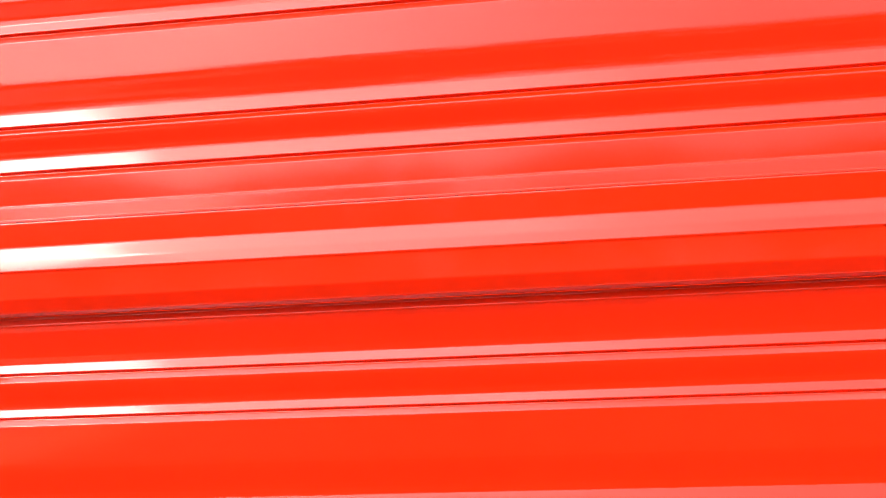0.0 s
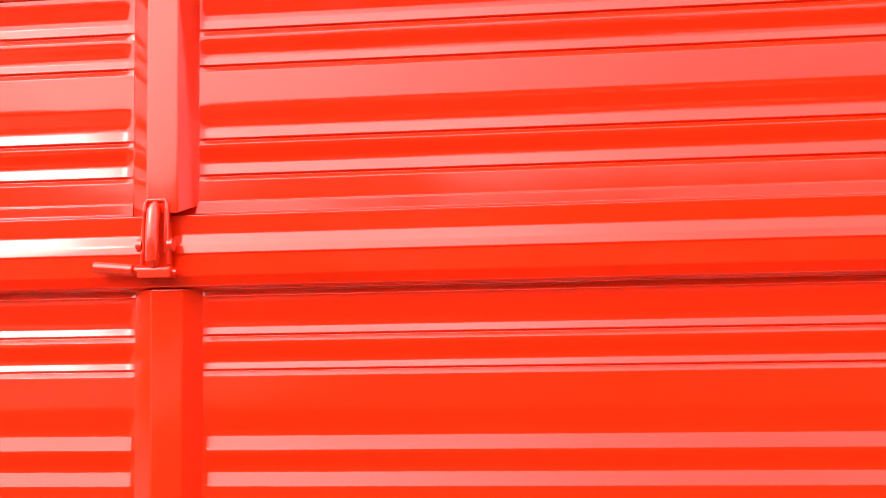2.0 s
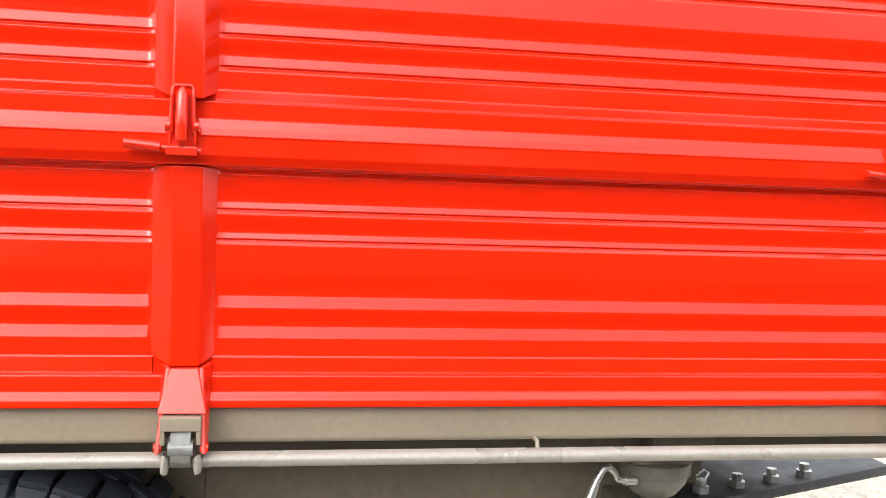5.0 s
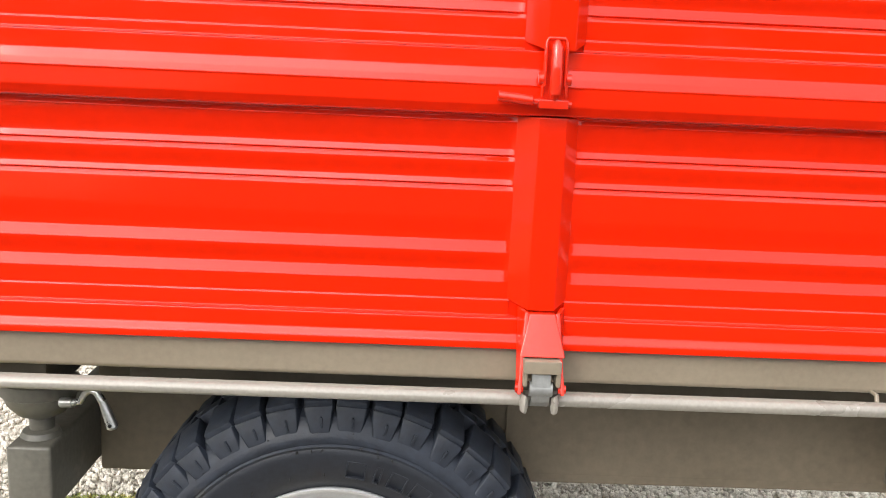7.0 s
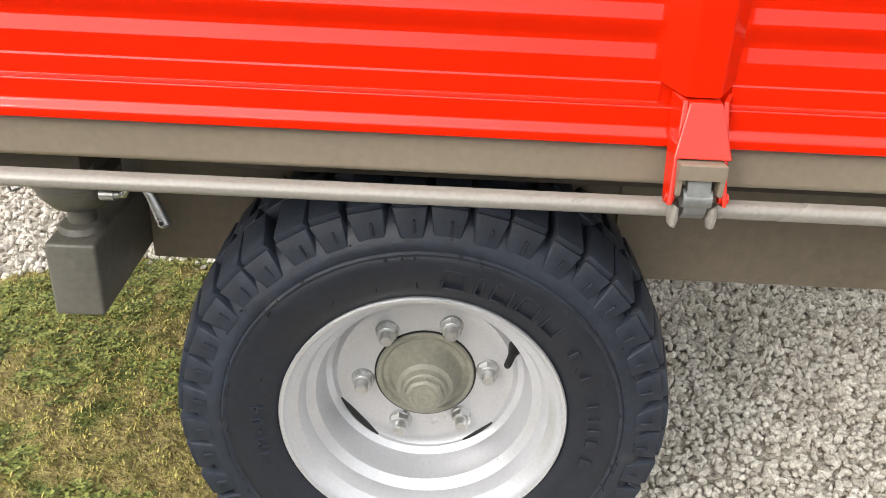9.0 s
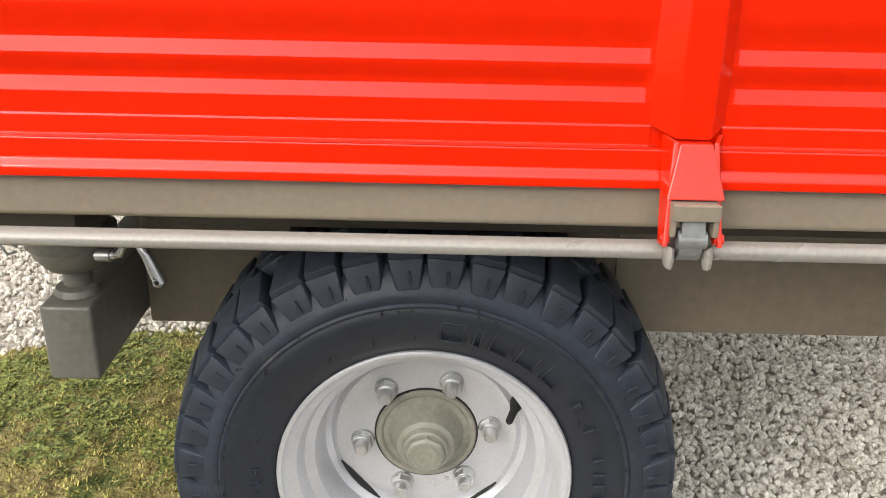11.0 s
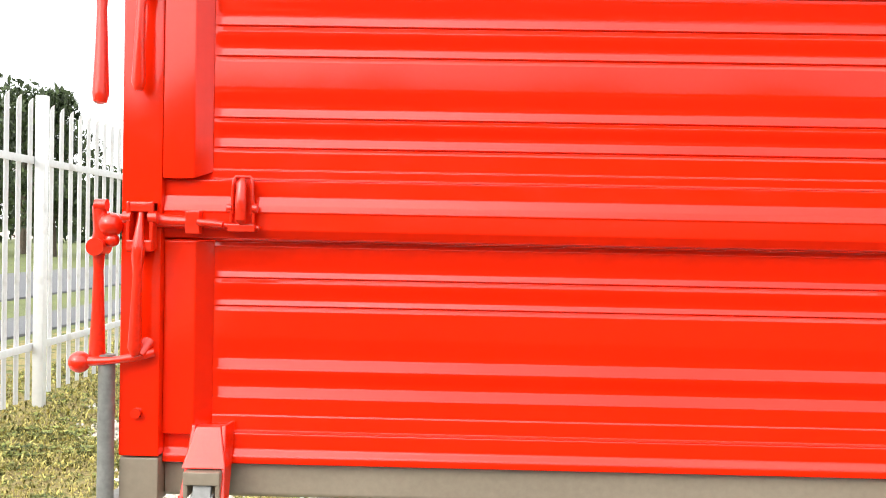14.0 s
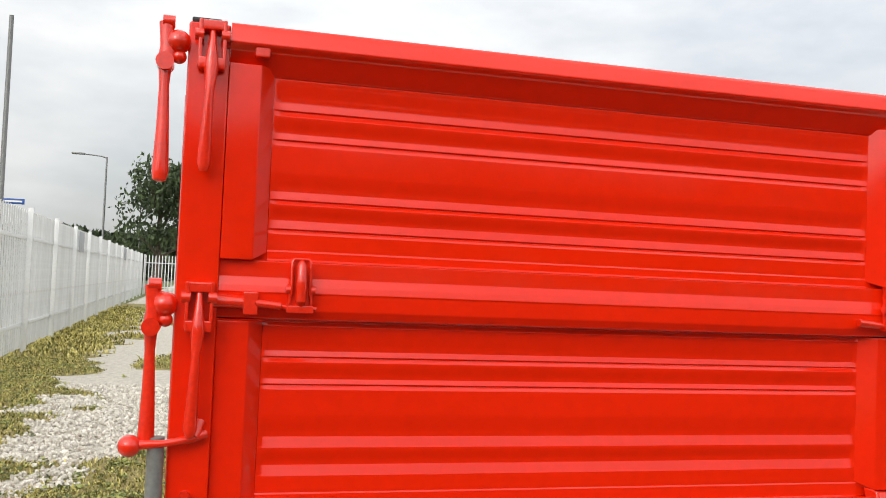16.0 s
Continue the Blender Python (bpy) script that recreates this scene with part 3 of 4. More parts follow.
def latch(x, lever, tall=1.0):
    """The catch that holds the upper board on the lower one."""
    y = -0.039
    b = box(x - 0.021, x + 0.021, y - 0.016, y + 0.03, 1.221, 1.234, 0.002)
    b = solid(((x - 0.019, y, 1.232), (x + 0.019, y, 1.232), (x + 0.013, y + 0.01, 1.318), (x - 0.013, y + 0.01, 1.318),
               (x - 0.019, y - 0.006, 1.232), (x + 0.019, y - 0.006, 1.232), (x + 0.012, y - 0.004, 1.318), (x - 0.012, y - 0.004, 1.318)), 0.002, b)
    for s in (-1, 1):
        b = tube(((x + s * 0.016, y - 0.008, 1.262), (x + s * 0.023, y - 0.008, 1.262)), 0.008, 12, b)
        b = box(x + s * 0.012, x + s * 0.016, y - 0.014, y, 1.252, 1.305, 0.0012, 1, b)
    b = tube(((x - 0.017, y - 0.010, 1.238), (x - 0.015, y - 0.010, 1.285), (x - 0.014, y - 0.008, 1.313), (x - 0.011, y - 0.007, 1.318), (x + 0.011, y - 0.007, 1.318), (x + 0.014, y - 0.008, 1.313), (x + 0.015, y - 0.010, 1.285), (x + 0.017, y - 0.010, 1.238)), 0.0026, 8, b)
    l = part("latch", b, RED_WORN, upper_board, "red cast latch")
    part("latch_tongue", tube(((x, y - 0.013, 1.236), (x, y - 0.019, 1.243), (x, y - 0.020, 1.275), (x, y - 0.016, 1.305), (x, y - 0.010, 1.314)), [0.005, 0.0085, 0.0085, 0.008, 0.004], 14), RED_WORN, l)
    part("latch_lever", tube(((x + 0.026, y - 0.006, 1.228), (x - 0.018, y - 0.006, 1.230), (x - 0.028, y - 0.006, 1.232), (x - 0.030, y - 0.007, 1.232), (x - lever, y - 0.009, 1.236), (x - lever - 0.001, y - 0.009, 1.236)),
                             [0.004, 0.004, 0.004, 0.0068, 0.0072, 0.005], 14), RED_WORN, l)
    for piece in (l, *l.children):
        for v in piece.data.vertices:
            v.co.z = 1.225 + (v.co.z - 1.225) * (tall if v.co.z > 1.225 else 1)
    return l


latch(0.046, 0.078)
latch(-1.062, 0.068, 0.86)
latch(1.156, 0.068, 0.86)


# corner pillars, with the locks of the side boards and of the end boards
def pillar(x0, x1, y0, y1):
    p = part("corner_pillar", box(x0, x1, y0, y1, 0.872, 1.664, 0.004), RED, trailer)
    part("pillar_cap", box(x0 + 0.004, x1 - 0.014, y0 + 0.004, y1 - 0.004, 1.664, 1.672, 0.002), BLACK, p, "black rubber pillar cap")
    part("pillar_foot", box(x0 + 0.001, x1 - 0.001, y0 + 0.002, y1, 0.800, 0.870, 0.003), KHAKI, p, "khaki painted foot of the pillar")
    return p


def front_lock(p, x, y, z):
    """A forked lock on the face of a pillar, its handle hanging down."""
    b = box(x - 0.021, x + 0.021, y - 0.020, y, z + 0.020, z + 0.036, 0.003)
    for s in (-1, 1):
        b = box(x + s * 0.015, x + s * 0.021, y - 0.022, y, z - 0.036, z + 0.036, 0.002, 2, b)
        b = tube(((x + s * 0.013, y - 0.016, z + 0.012), (x + s * 0.026, y - 0.016, z + 0.012)), 0.009, 12, b)
    b = box(x - 0.020, x + 0.020, y - 0.024, y - 0.004, z - 0.040, z - 0.022, 0.003, 2, b)
    l = part("lock_fork", b, RED_WORN, p, "red forked lock")
    part("lock_handle", tube(((x, y - 0.010, z + 0.030), (x, y - 0.018, z), (x, y - 0.024, z - 0.036), (x - 0.001, y - 0.024, z - 0.075), (x - 0.004, y - 0.022, z - 0.185), (x - 0.004, y - 0.021, z - 0.197)),
                             [0.004, 0.006, 0.011, 0.0065, 0.0105, 0.006], 14), RED_WORN, l)
    part("lock_bolt", tube(((x + 0.02, y + 0.001, z + 0.008), (x + 0.080, y + 0.001, z + 0.006)), [0.011, 0.009], 14), RED_WORN, l)
    part("lock_catch", box(x + 0.065, x + 0.088, y - 0.010, y + 0.012, z - 0.012, z + 0.024, 0.003), RED_WORN, l)


def end_lock(p, x, y, z, side):
    """The lock of an end board, standing out past the pillar."""
    b = tube(((x, y, z + 0.004), (x + side * 0.026, y, z + 0.002)), [0.012, 0.019], 16)
    b = ball((x + side * 0.014, y - 0.016, z), 0.0185, b)
    b = ball((x + side * 0.012, y - 0.016, z - 0.023), 0.011, b)
    l = part("lock_knuckle", b, RED_WORN, p, "red cast lock knuckle")
    hx = x + side * 0.032
    b = tube(((hx, y - 0.014, z + 0.028), (hx, y - 0.016, z + 0.010), (hx - side * 0.004, y - 0.016, z - 0.010), (hx, y - 0.016, z - 0.036)), [0.012, 0.010, 0.013, 0.013], 14, None, 0.8)
    b = tube(((hx - side * 0.012, y - 0.016, z + 0.030), (hx + side * 0.006, y - 0.016, z + 0.030)), 0.0095, 14, b)
    b = tube(((hx, y - 0.034, z - 0.034), (hx, y + 0.002, z - 0.034)), 0.0135, 16, b)
    part("lock_link", b, RED_WORN, l)
    part("lock_handle", tube(((hx, y - 0.016, z - 0.036), (hx, y - 0.017, z - 0.070), (hx - side * 0.001, y - 0.019, z - 0.130), (hx - side * 0.001, y - 0.020, z - 0.200), (hx, y - 0.020, z - 0.213), (hx, y - 0.020, z - 0.216)),
                             [0.010, 0.0075, 0.0095, 0.0125, 0.010, 0.004], 14), RED_WORN, l)


pillars = [pillar(X_REAR, -1.187, -0.043, 0.03), pillar(1.279, X_FRONT, -0.043, 0.03), pillar(X_REAR, -1.187, Y_FAR - 0.03, Y_FAR + 0.043), pillar(1.279, X_FRONT, Y_FAR - 0.03, Y_FAR + 0.043)]
for z in (1.228, 1.628):
    front_lock(pillars[0], -1.214, -0.043, z)
    end_lock(pillars[0], X_REAR, -0.030, z, -1)
    end_lock(pillars[2], X_REAR, Y_FAR - 0.05, z, -1)
part("lever_arm", tube(((-1.195, -0.047, 1.034), (-1.215, -0.058, 1.028), (-1.255, -0.062, 1.022), (-1.292, -0.062, 1.020)), [0.007, 0.0065, 0.0055, 0.0075], 14, ball((-1.303, -0.062, 1.019), 0.0165)), RED_WORN, pillars[0], "red lever with a ball knob")
part("lever_pivot", tube(((-1.205, -0.040, 1.050), (-1.212, -0.060, 1.030)), [0.010, 0.008], 12), RED_WORN, pillars[0])
part("pivot_bolt", tube(((-1.221, -0.040, 0.940), (-1.221, -0.052, 0.940)), 0.008, 12), RED_WORN, pillars[0])
prop = part("prop_tube", tube(((-1.266, -0.050, 0.66), (-1.266, -0.050, 1.030)), 0.0125, 18), GALV, trailer, "grey galvanised upright tube")
part("prop_bracket", box(-1.277, -1.24, -0.055, 0.02, 0.745, 0.805, 0.004), GALV, prop)

# far side, ends and floor of the body
part("far_side_board", box(-1.184, 1.276, Y_FAR - 0.03, Y_FAR + 0.01, 0.853, 1.668, 0.004), RED, trailer)
rear = part("rear_end_board", box(X_REAR + 0.012, X_REAR + 0.05, 0.032, Y_FAR - 0.032, 0.86, 1.64, 0.004), RED, trailer)
for y in (0.35, 0.9, 1.42):
    part("end_rib", box(X_REAR - 0.012, X_REAR + 0.011, y - 0.03, y + 0.03, 0.88, 1.62, 0.004), RED, rear)
part("front_end_board", box(X_FRONT - 0.05, X_FRONT - 0.012, 0.032, Y_FAR - 0.032, 0.86, 1.64, 0.004), RED, trailer)
part("floor_plate", box(X_REAR + 0.05, X_FRONT - 0.05, 0.031, Y_FAR - 0.031, 0.838, 0.850, 0.002), KHAKI_SHADED, trailer)

# body frame, rope rail, chassis
part("side_beam", rail([(-0.012, 0.8592), (-0.012, 0.810), (-0.006, 0.804), (0.05, 0.804), (0.05, 0.8592)], X_REAR + 0.064, X_FRONT - 0.064, 0.005), KHAKI, trailer)
part("far_side_beam", box(X_REAR, X_FRONT, Y_FAR - 0.06, Y_FAR + 0.01, 0.796, 0.8515, 0.004), KHAKI, trailer)
# Added dark sheet that paints the shade seen between beam and rope rail.
part("gap_web", box(-0.60, X_FRONT - 0.07, 0.10, 0.106, 0.752, 0.837, 0.001, 1), KHAKI_SHADED, trailer)
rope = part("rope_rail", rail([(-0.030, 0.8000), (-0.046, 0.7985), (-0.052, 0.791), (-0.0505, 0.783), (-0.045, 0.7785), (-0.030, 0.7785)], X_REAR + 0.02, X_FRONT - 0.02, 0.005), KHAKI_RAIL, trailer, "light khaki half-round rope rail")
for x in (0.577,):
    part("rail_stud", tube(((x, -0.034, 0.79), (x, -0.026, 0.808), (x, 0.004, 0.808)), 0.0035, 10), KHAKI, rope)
# Members behind the rail take the khaki with underbody shade in its colour.
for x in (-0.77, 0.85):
    part("cross_member", box(x - 0.055, x + 0.055, 0.05, Y_FAR - 0.06, 0.752, 0.837, 0.004), KHAKI_SHADED, trailer)
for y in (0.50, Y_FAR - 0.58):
    part("body_runner", box(X_REAR + 0.08, X_FRONT - 0.08, y, y + 0.06, 0.752, 0.837, 0.004), KHAKI_SHADED, trailer)
for y in (0.33, Y_FAR - 0.41):
    c = part("chassis_beam", box(-0.735, 1.02, y, y + 0.08, 0.478, 0.748, 0.006), KHAKI_BROWN, trailer)
    part("doubler_plate", box(0.05, 1.015, y - 0.006, y, 0.50, 0.74, 0.002), KHAKI_BROWN, c)


def tipping_joint(x, side):
    """Ball socket between chassis and body, with its locking crank."""
    y = 0.16
    tube_end = part("cross_tube", box(x - 0.037, x + 0.037, 0.10, Y_FAR - 0.42, 0.502, 0.622, 0.006, 3), KHAKI_GREY_SHADED, trailer)
    part("tube_cap_weld", lathe([(0.030, 0.000), (0.034, 0.003), (0.030, 0.012), (0.022, 0.014)], 20, (x, 0.155, 0.620), "Z"), KHAKI_GREY_SHADED, tube_end)
    b = lathe([(0.020, 0.626), (0.021, 0.655), (0.040, 0.664), (0.056, 0.684), (0.060, 0.698), (0.064, 0.700), (0.064, 0.722), (0.050, 0.730), (0.030, 0.752)], 28, (x, y, 0), "Z")
    b = box(x - 0.06, x + 0.050, y - 0.055, y + 0.06, 0.726, 0.7515, 0.004, 2, b)
    j = part("ball_joint", b, KHAKI_GREY_SHADED, trailer, "grey khaki ball joint, colour deepened for the shade under the body")
    s = side
    cx = x + s * 0.062
    part("crank_collar", tube(((cx - s * 0.010, y - 0.045, 0.697), (cx + s * 0.012, y - 0.050, 0.699)), 0.0085, 16), ZINC, j)
    part("crank_handle", tube(((cx + s * 0.010, y - 0.050, 0.699), (cx + s * 0.024, y - 0.052, 0.702), (cx + s * 0.032, y - 0.054, 0.716), (cx + s * 0.042, y - 0.056, 0.725), (cx + s * 0.054, y - 0.058, 0.722), (cx + s * 0.064, y - 0.060, 0.706), (cx + s * 0.074, y - 0.062, 0.680), (cx + s * 0.080, y - 0.063, 0.664), (cx + s * 0.081, y - 0.063, 0.660)),
                              [0.0055, 0.0055, 0.0055, 0.006, 0.0063, 0.007, 0.0088, 0.0098, 0.006], 14), ZINC, j, "bright zinc-plated crank handle")
    # Black disc laid on the handle in place of the dark of its hole.
    part("handle_hole", tube(((cx + s * 0.0785, y - 0.0732, 0.669), (cx + s * 0.0785, y - 0.0700, 0.669)), 0.0032, 12), BLACK, j)
    part("safety_clip", tube(((x - s * 0.066, y - 0.03, 0.70), (x - s * 0.078, y - 0.035, 0.712), (x - s * 0.088, y - 0.035, 0.706), (x - s * 0.080, y - 0.034, 0.690), (x - s * 0.068, y - 0.03, 0.694)), 0.0022, 8), ZINC, j)


tipping_joint(-0.772, 1)
tipping_joint(0.846, -1)

# drawbar end seen past the joint
drawbar = part("drawbar_plate", solid(((0.93, 0.20, 0.60), (1.50, 0.42, 0.60), (1.50, 0.60, 0.60), (0.93, 0.44, 0.60), (0.93, 0.20, 0.622), (1.50, 0.42, 0.622), (1.50, 0.60, 0.622), (0.93, 0.44, 0.622)), 0.004), STEEL_DARK, trailer, "dark steel drawbar plate")
for k in range(4):
    part("bolt", lathe([(0.017, 0.622), (0.017, 0.634), (0.011, 0.636), (0.011, 0.648)], 6, (0.99 + 0.09 * k, 0.27 + 0.03 * k, 0), "Z"), ZINC, drawbar)


# ---- wheels ----
WX, WZ = -0.257, 0.372


def glyph(ch, size, depth):
    """One raised character in the built-in font, standing upright and facing -y."""
    cu = bpy.data.curves.new("glyph", "FONT")
    cu.body, cu.size, cu.extrude, cu.align_x, cu.align_y = ch, size, depth, "CENTER", "CENTER"
    ob = bpy.data.objects.new("glyph", cu)
    scene.collection.objects.link(ob)
    me = bpy.data.meshes.new_from_object(ob.evaluated_get(bpy.context.evaluated_depsgraph_get()))
    b = bmesh.new()
    b.from_mesh(me)
    b.transform(Matrix.Rotation(math.pi / 2, 4, "X"))
    bpy.data.objects.remove(ob)
    bpy.data.curves.remove(cu)
    bpy.data.meshes.remove(me)
    return b


def wheel(parent):
    """Built about the wheel's centre, its outer side towards -y; y is 0 at the outer bulge of the tyre."""
    o = (0, 0, 0)
    tyre_profile = [(0.280, 0.008), (0.292, 0.001), (0.297, -0.0015), (0.300, 0.002), (0.303, 0.000), (0.314, 0.002), (0.326, 0.008), (0.339, 0.018), (0.350, 0.034),
                    (0.358, 0.060), (0.361, 0.132), (0.358, 0.204), (0.350, 0.228), (0.338, 0.242), (0.300, 0.262), (0.262, 0.262), (0.214, 0.236), (0.200, 0.236), (0.200, 0.060)]
    t = part("tyre", lathe(tyre_profile, 96, o, closed=True), RUBBER, parent, "black treaded farm tyre with raised sidewall marks", sharp=50)
    wall = [(0.205, 0.060), (0.208, 0.032), (0.222, 0.018), (0.240, 0.009), (0.262, 0.003), (0.280, 0.0005), (0.292, 0.0005), (0.295, 0.003), (0.294, 0.012), (0.262, 0.030)]
    part("sidewall", lathe(wall, 96, o, closed=True), RUBBER_DARK, t, "smooth black inner sidewall", sharp=50)
    # shoulder lugs, in two alternating shapes, parted by narrow slots
    lugs = []
    for w, skew, foot in ((0.0262, 0.005, 0.306), (0.0244, -0.004, 0.318)):
        b = solid(((-w, 0.020, foot + 0.008), (w, 0.020, foot + 0.008), (w * 0.96 + skew, 0.040, 0.352), (-w * 0.96 + skew, 0.040, 0.352),
                   (-w * 0.55, 0.0030, foot), (w * 0.66, 0.0030, foot), (w * 0.96, 0.0130, 0.360), (-w * 0.96, 0.0130, 0.360)), 0.002)
        b = solid(((-w, 0.022, 0.344), (w, 0.022, 0.344), (w + skew, 0.105, 0.354), (-w + skew, 0.105, 0.354),
                   (-w * 0.95, 0.017, 0.368), (w * 0.95, 0.017, 0.368), (w * 0.92 + skew, 0.104, 0.382), (-w * 0.92 + skew, 0.104, 0.382)), 0.004, b)
        b = box(w * 0.1, w * 0.1 + 0.004, 0.004, 0.028, 0.326, 0.344, 0.0008, 1, b)
        lugs.append(b)
    n = 40
    made = [part("tread_lug", b, RUBBER, t) for b in lugs]
    for k in range(n):
        m = Matrix.Rotation(2 * math.pi * k / n + 0.008 * math.sin(k * 2.3), 4, "Y")
        if k < 2:
            made[k].matrix_basis = m
        else:
            again(made[k % 2], m, t)
    centre = [part("tread_block", box(-0.021, 0.021, 0.112, 0.150, 0.35, 0.381, 0.003), RUBBER, t)]
    for k in range(1, n):
        again(centre[0], Matrix.Rotation(2 * math.pi * (k + 0.5) / n, 4, "Y"), t)
    inner = part("tread_lug", box(-0.021, 0.021, 0.160, 0.235, 0.345, 0.380, 0.003), RUBBER, t)
    for k in range(1, n):
        again(inner, Matrix.Rotation(2 * math.pi * k / n, 4, "Y"), t)
    # moulded marks on the sidewall, as plain bars
    def mark(angle, r, w, h, name="sidewall_mark"):
        b = box(-w / 2, w / 2, -0.0012, 0.006, r - h / 2, r + h / 2, 0.0006, 1)
        ob = part(name, b, RUBBER_DARK, t)
        ob.matrix_basis = Matrix.Rotation(radians(angle), 4, "Y")
    # the maker's word, as hollow bars
    for a, w in ((4, 0.034), (12, 0.012), (19.5, 0.030), (29, 0.032), (39, 0.028)):
        h = 0.030
        b = None
        for x0, x1, z0, z1 in ((-w / 2, w / 2, h / 2 - 0.0028, h / 2), (-w / 2, w / 2, -h / 2, 0.0028 - h / 2), (-w / 2, 0.0028 - w / 2, -h / 2, h / 2), (w / 2 - 0.0028, w / 2, -h / 2, h / 2)):
            b = box(x0, x1, 0.0008, 0.009, 0.258 + z0, 0.258 + z1, 0.0006, 1, b)
        part("sidewall_mark", b, RUBBER_DARK, t).matrix_basis = Matrix.Rotation(radians(a), 4, "Y")
    for ch, a in (("I", -109), ("M", -104.5), ("-", -99.5), ("0", -95), ("4", -89.5)):
        part("letter", glyph(ch, 0.028, 0.003), RUBBER, t).matrix_basis = Matrix.Rotation(radians(a), 4, "Y") @ Matrix.Translation((0, 0.0062, 0.248))
    for a, w in ((74, 0.004), (80, 0.006), (85, 0.012), (90, 0.012), (98, 0.010), (52, 0.008), (62, 0.004)):
        mark(a, 0.256, w, 0.018)
    # little rubber whiskers left from the mould
    rng = random.Random(5)
    hair = None
    for k in range(110):
        a, r = rng.uniform(0, 6.28), rng.choice((0.248, 0.293, 0.300, 0.322))
        y = {0.248: 0.006, 0.293: 0.002, 0.300: 0.003, 0.322: 0.010}[r]
        p = Vector((r * math.sin(a), y, r * math.cos(a)))
        hair = tube((p + Vector((0, 0.002, 0)), p + Vector((rng.uniform(-0.003, 0.003), -0.007, -0.003))), 0.0011, 4, hair)
    tagged(part("mould_whiskers", hair, BLACK, t), kind="stuff")
    rim = [(0.217, 0.022), (0.218, 0.017), (0.216, 0.014), (0.211, 0.016), (0.209, 0.024), (0.203, 0.032), (0.192, 0.040), (0.187, 0.052), (0.184, 0.066), (0.170, 0.078), (0.166, 0.092), (0.164, 0.112), (0.160, 0.128),
           (0.151, 0.136), (0.143, 0.133), (0.136, 0.137), (0.124, 0.140), (0.088, 0.140), (0.070, 0.141), (0.068, 0.146), (0.068, 0.152), (0.205, 0.152), (0.216, 0.040)]
    part("rim", lathe(rim, 96, o, closed=True), SILVER, t, "silver painted steel rim", sharp=30)
    part("hub_gap", lathe([(0.083, 0.1415), (0.083, 0.1392), (0.078, 0.1392)], 48, o), BLACK, t)
    hub = [(0.0800, 0.148), (0.0800, 0.137), (0.0775, 0.1345), (0.072, 0.135), (0.068, 0.139), (0.060, 0.138), (0.053, 0.130), (0.048, 0.112), (0.045, 0.102), (0.038, 0.098), (0.036, 0.093), (0.0355, 0.088), (0.033, 0.086)]
    part("hub", lathe(hub, 48, o), HUB_GREY, t, "grey-green painted hub")
    part("hub_cap", lathe([(0.031, 0.088), (0.031, 0.078), (0.027, 0.074)], 8, o), HUB_GREY, t)
    part("hub_cap_disc", lathe([(0.021, 0.0745), (0.021, 0.0725), (0.0185, 0.0725), (0.018, 0.0735)], 24, o), HUB_GREY, t)
    part("hub_cap_mark", box(-0.009, 0.009, 0.0715, 0.074, -0.006, 0.006, 0.001, 1), HUB_GREY, t)
    b = lathe([(0.0185, 0.1405), (0.0190, 0.1385), (0.0175, 0.1355)], 20, (0, 0, 0.1025))
    b = lathe([(0.0170, 0.137), (0.0172, 0.126), (0.0150, 0.1225)], 6, (0, 0, 0.1025), "Y", b)
    b = lathe([(0.0150, 0.125), (0.0150, 0.1225), (0.0135, 0.1215)], 18, (0, 0, 0.1025), "Y", b)
    b = lathe([(0.0105, 0.123), (0.0105, 0.108), (0.0085, 0.1055)], 14, (0, 0, 0.1025), "Y", b)
    # dark openings between the disc and the rim well, their shade painted as black plates
    for turn, half in ((226, 19), (136, 12)):
        c = bmesh.new()
        arc = [radians(turn + half * d) for d in (-1, -0.6, -0.2, 0.2, 0.6, 1)]
        ring = [c.verts.new((0.1470 * math.sin(a), 0.1318, 0.1470 * math.cos(a))) for a in arc]
        ends = [c.verts.new((0.1442 * math.sin(a), 0.1318, 0.1442 * math.cos(a))) for a in (arc[-1], arc[0])]
        top = c.faces.new(ring + ends)
        lift = bmesh.ops.extrude_face_region(c, geom=[top])
        bmesh.ops.translate(c, verts=[v for v in lift["geom"] if isinstance(v, bmesh.types.BMVert)], vec=(0, 0.004, 0))
        part("rim_opening", c, BLACK, t)
    nut = part("wheel_nut", b, ZINC, t, "zinc-plated wheel nut")
    for k in range(6):
        m = Matrix.Rotation(radians(18 + 60 * k), 4, "Y")
        if k:
            again(nut, m, t)
        else:
            nut.matrix_basis = m
    a = radians(60)
    p = Vector((math.sin(a), 0, math.cos(a)))
    part("valve_stem", tube([p * 0.158 + Vector((0, 0.130, 0)), p * 0.156 + Vector((0, 0.122, 0)), p * 0.150 + Vector((0, 0.106, 0)), p * 0.141 + Vector((0, 0.084, 0)), p * 0.140 + Vector((0, 0.081, 0))], [0.011, 0.011, 0.0062, 0.0058, 0.004], 14), BLACK, t, "black rubber valve stem")
    return t


near_wheel = wheel(trailer)
near_wheel.matrix_basis = Matrix.Translation((WX, 0.035, WZ)) @ Matrix.Rotation(radians(4), 4, "Y")
far_wheel = copy_thing(near_wheel, Matrix.Translation((WX, Y_FAR - 0.035, WZ)) @ Matrix.Rotation(math.pi, 4, "Z"))
# Axle and mounts too are coloured dark for the shade they sit in.
part("axle", tube(((WX, 0.15, WZ), (WX, Y_FAR - 0.15, WZ)), 0.035, 20), KHAKI_SHADED, trailer)
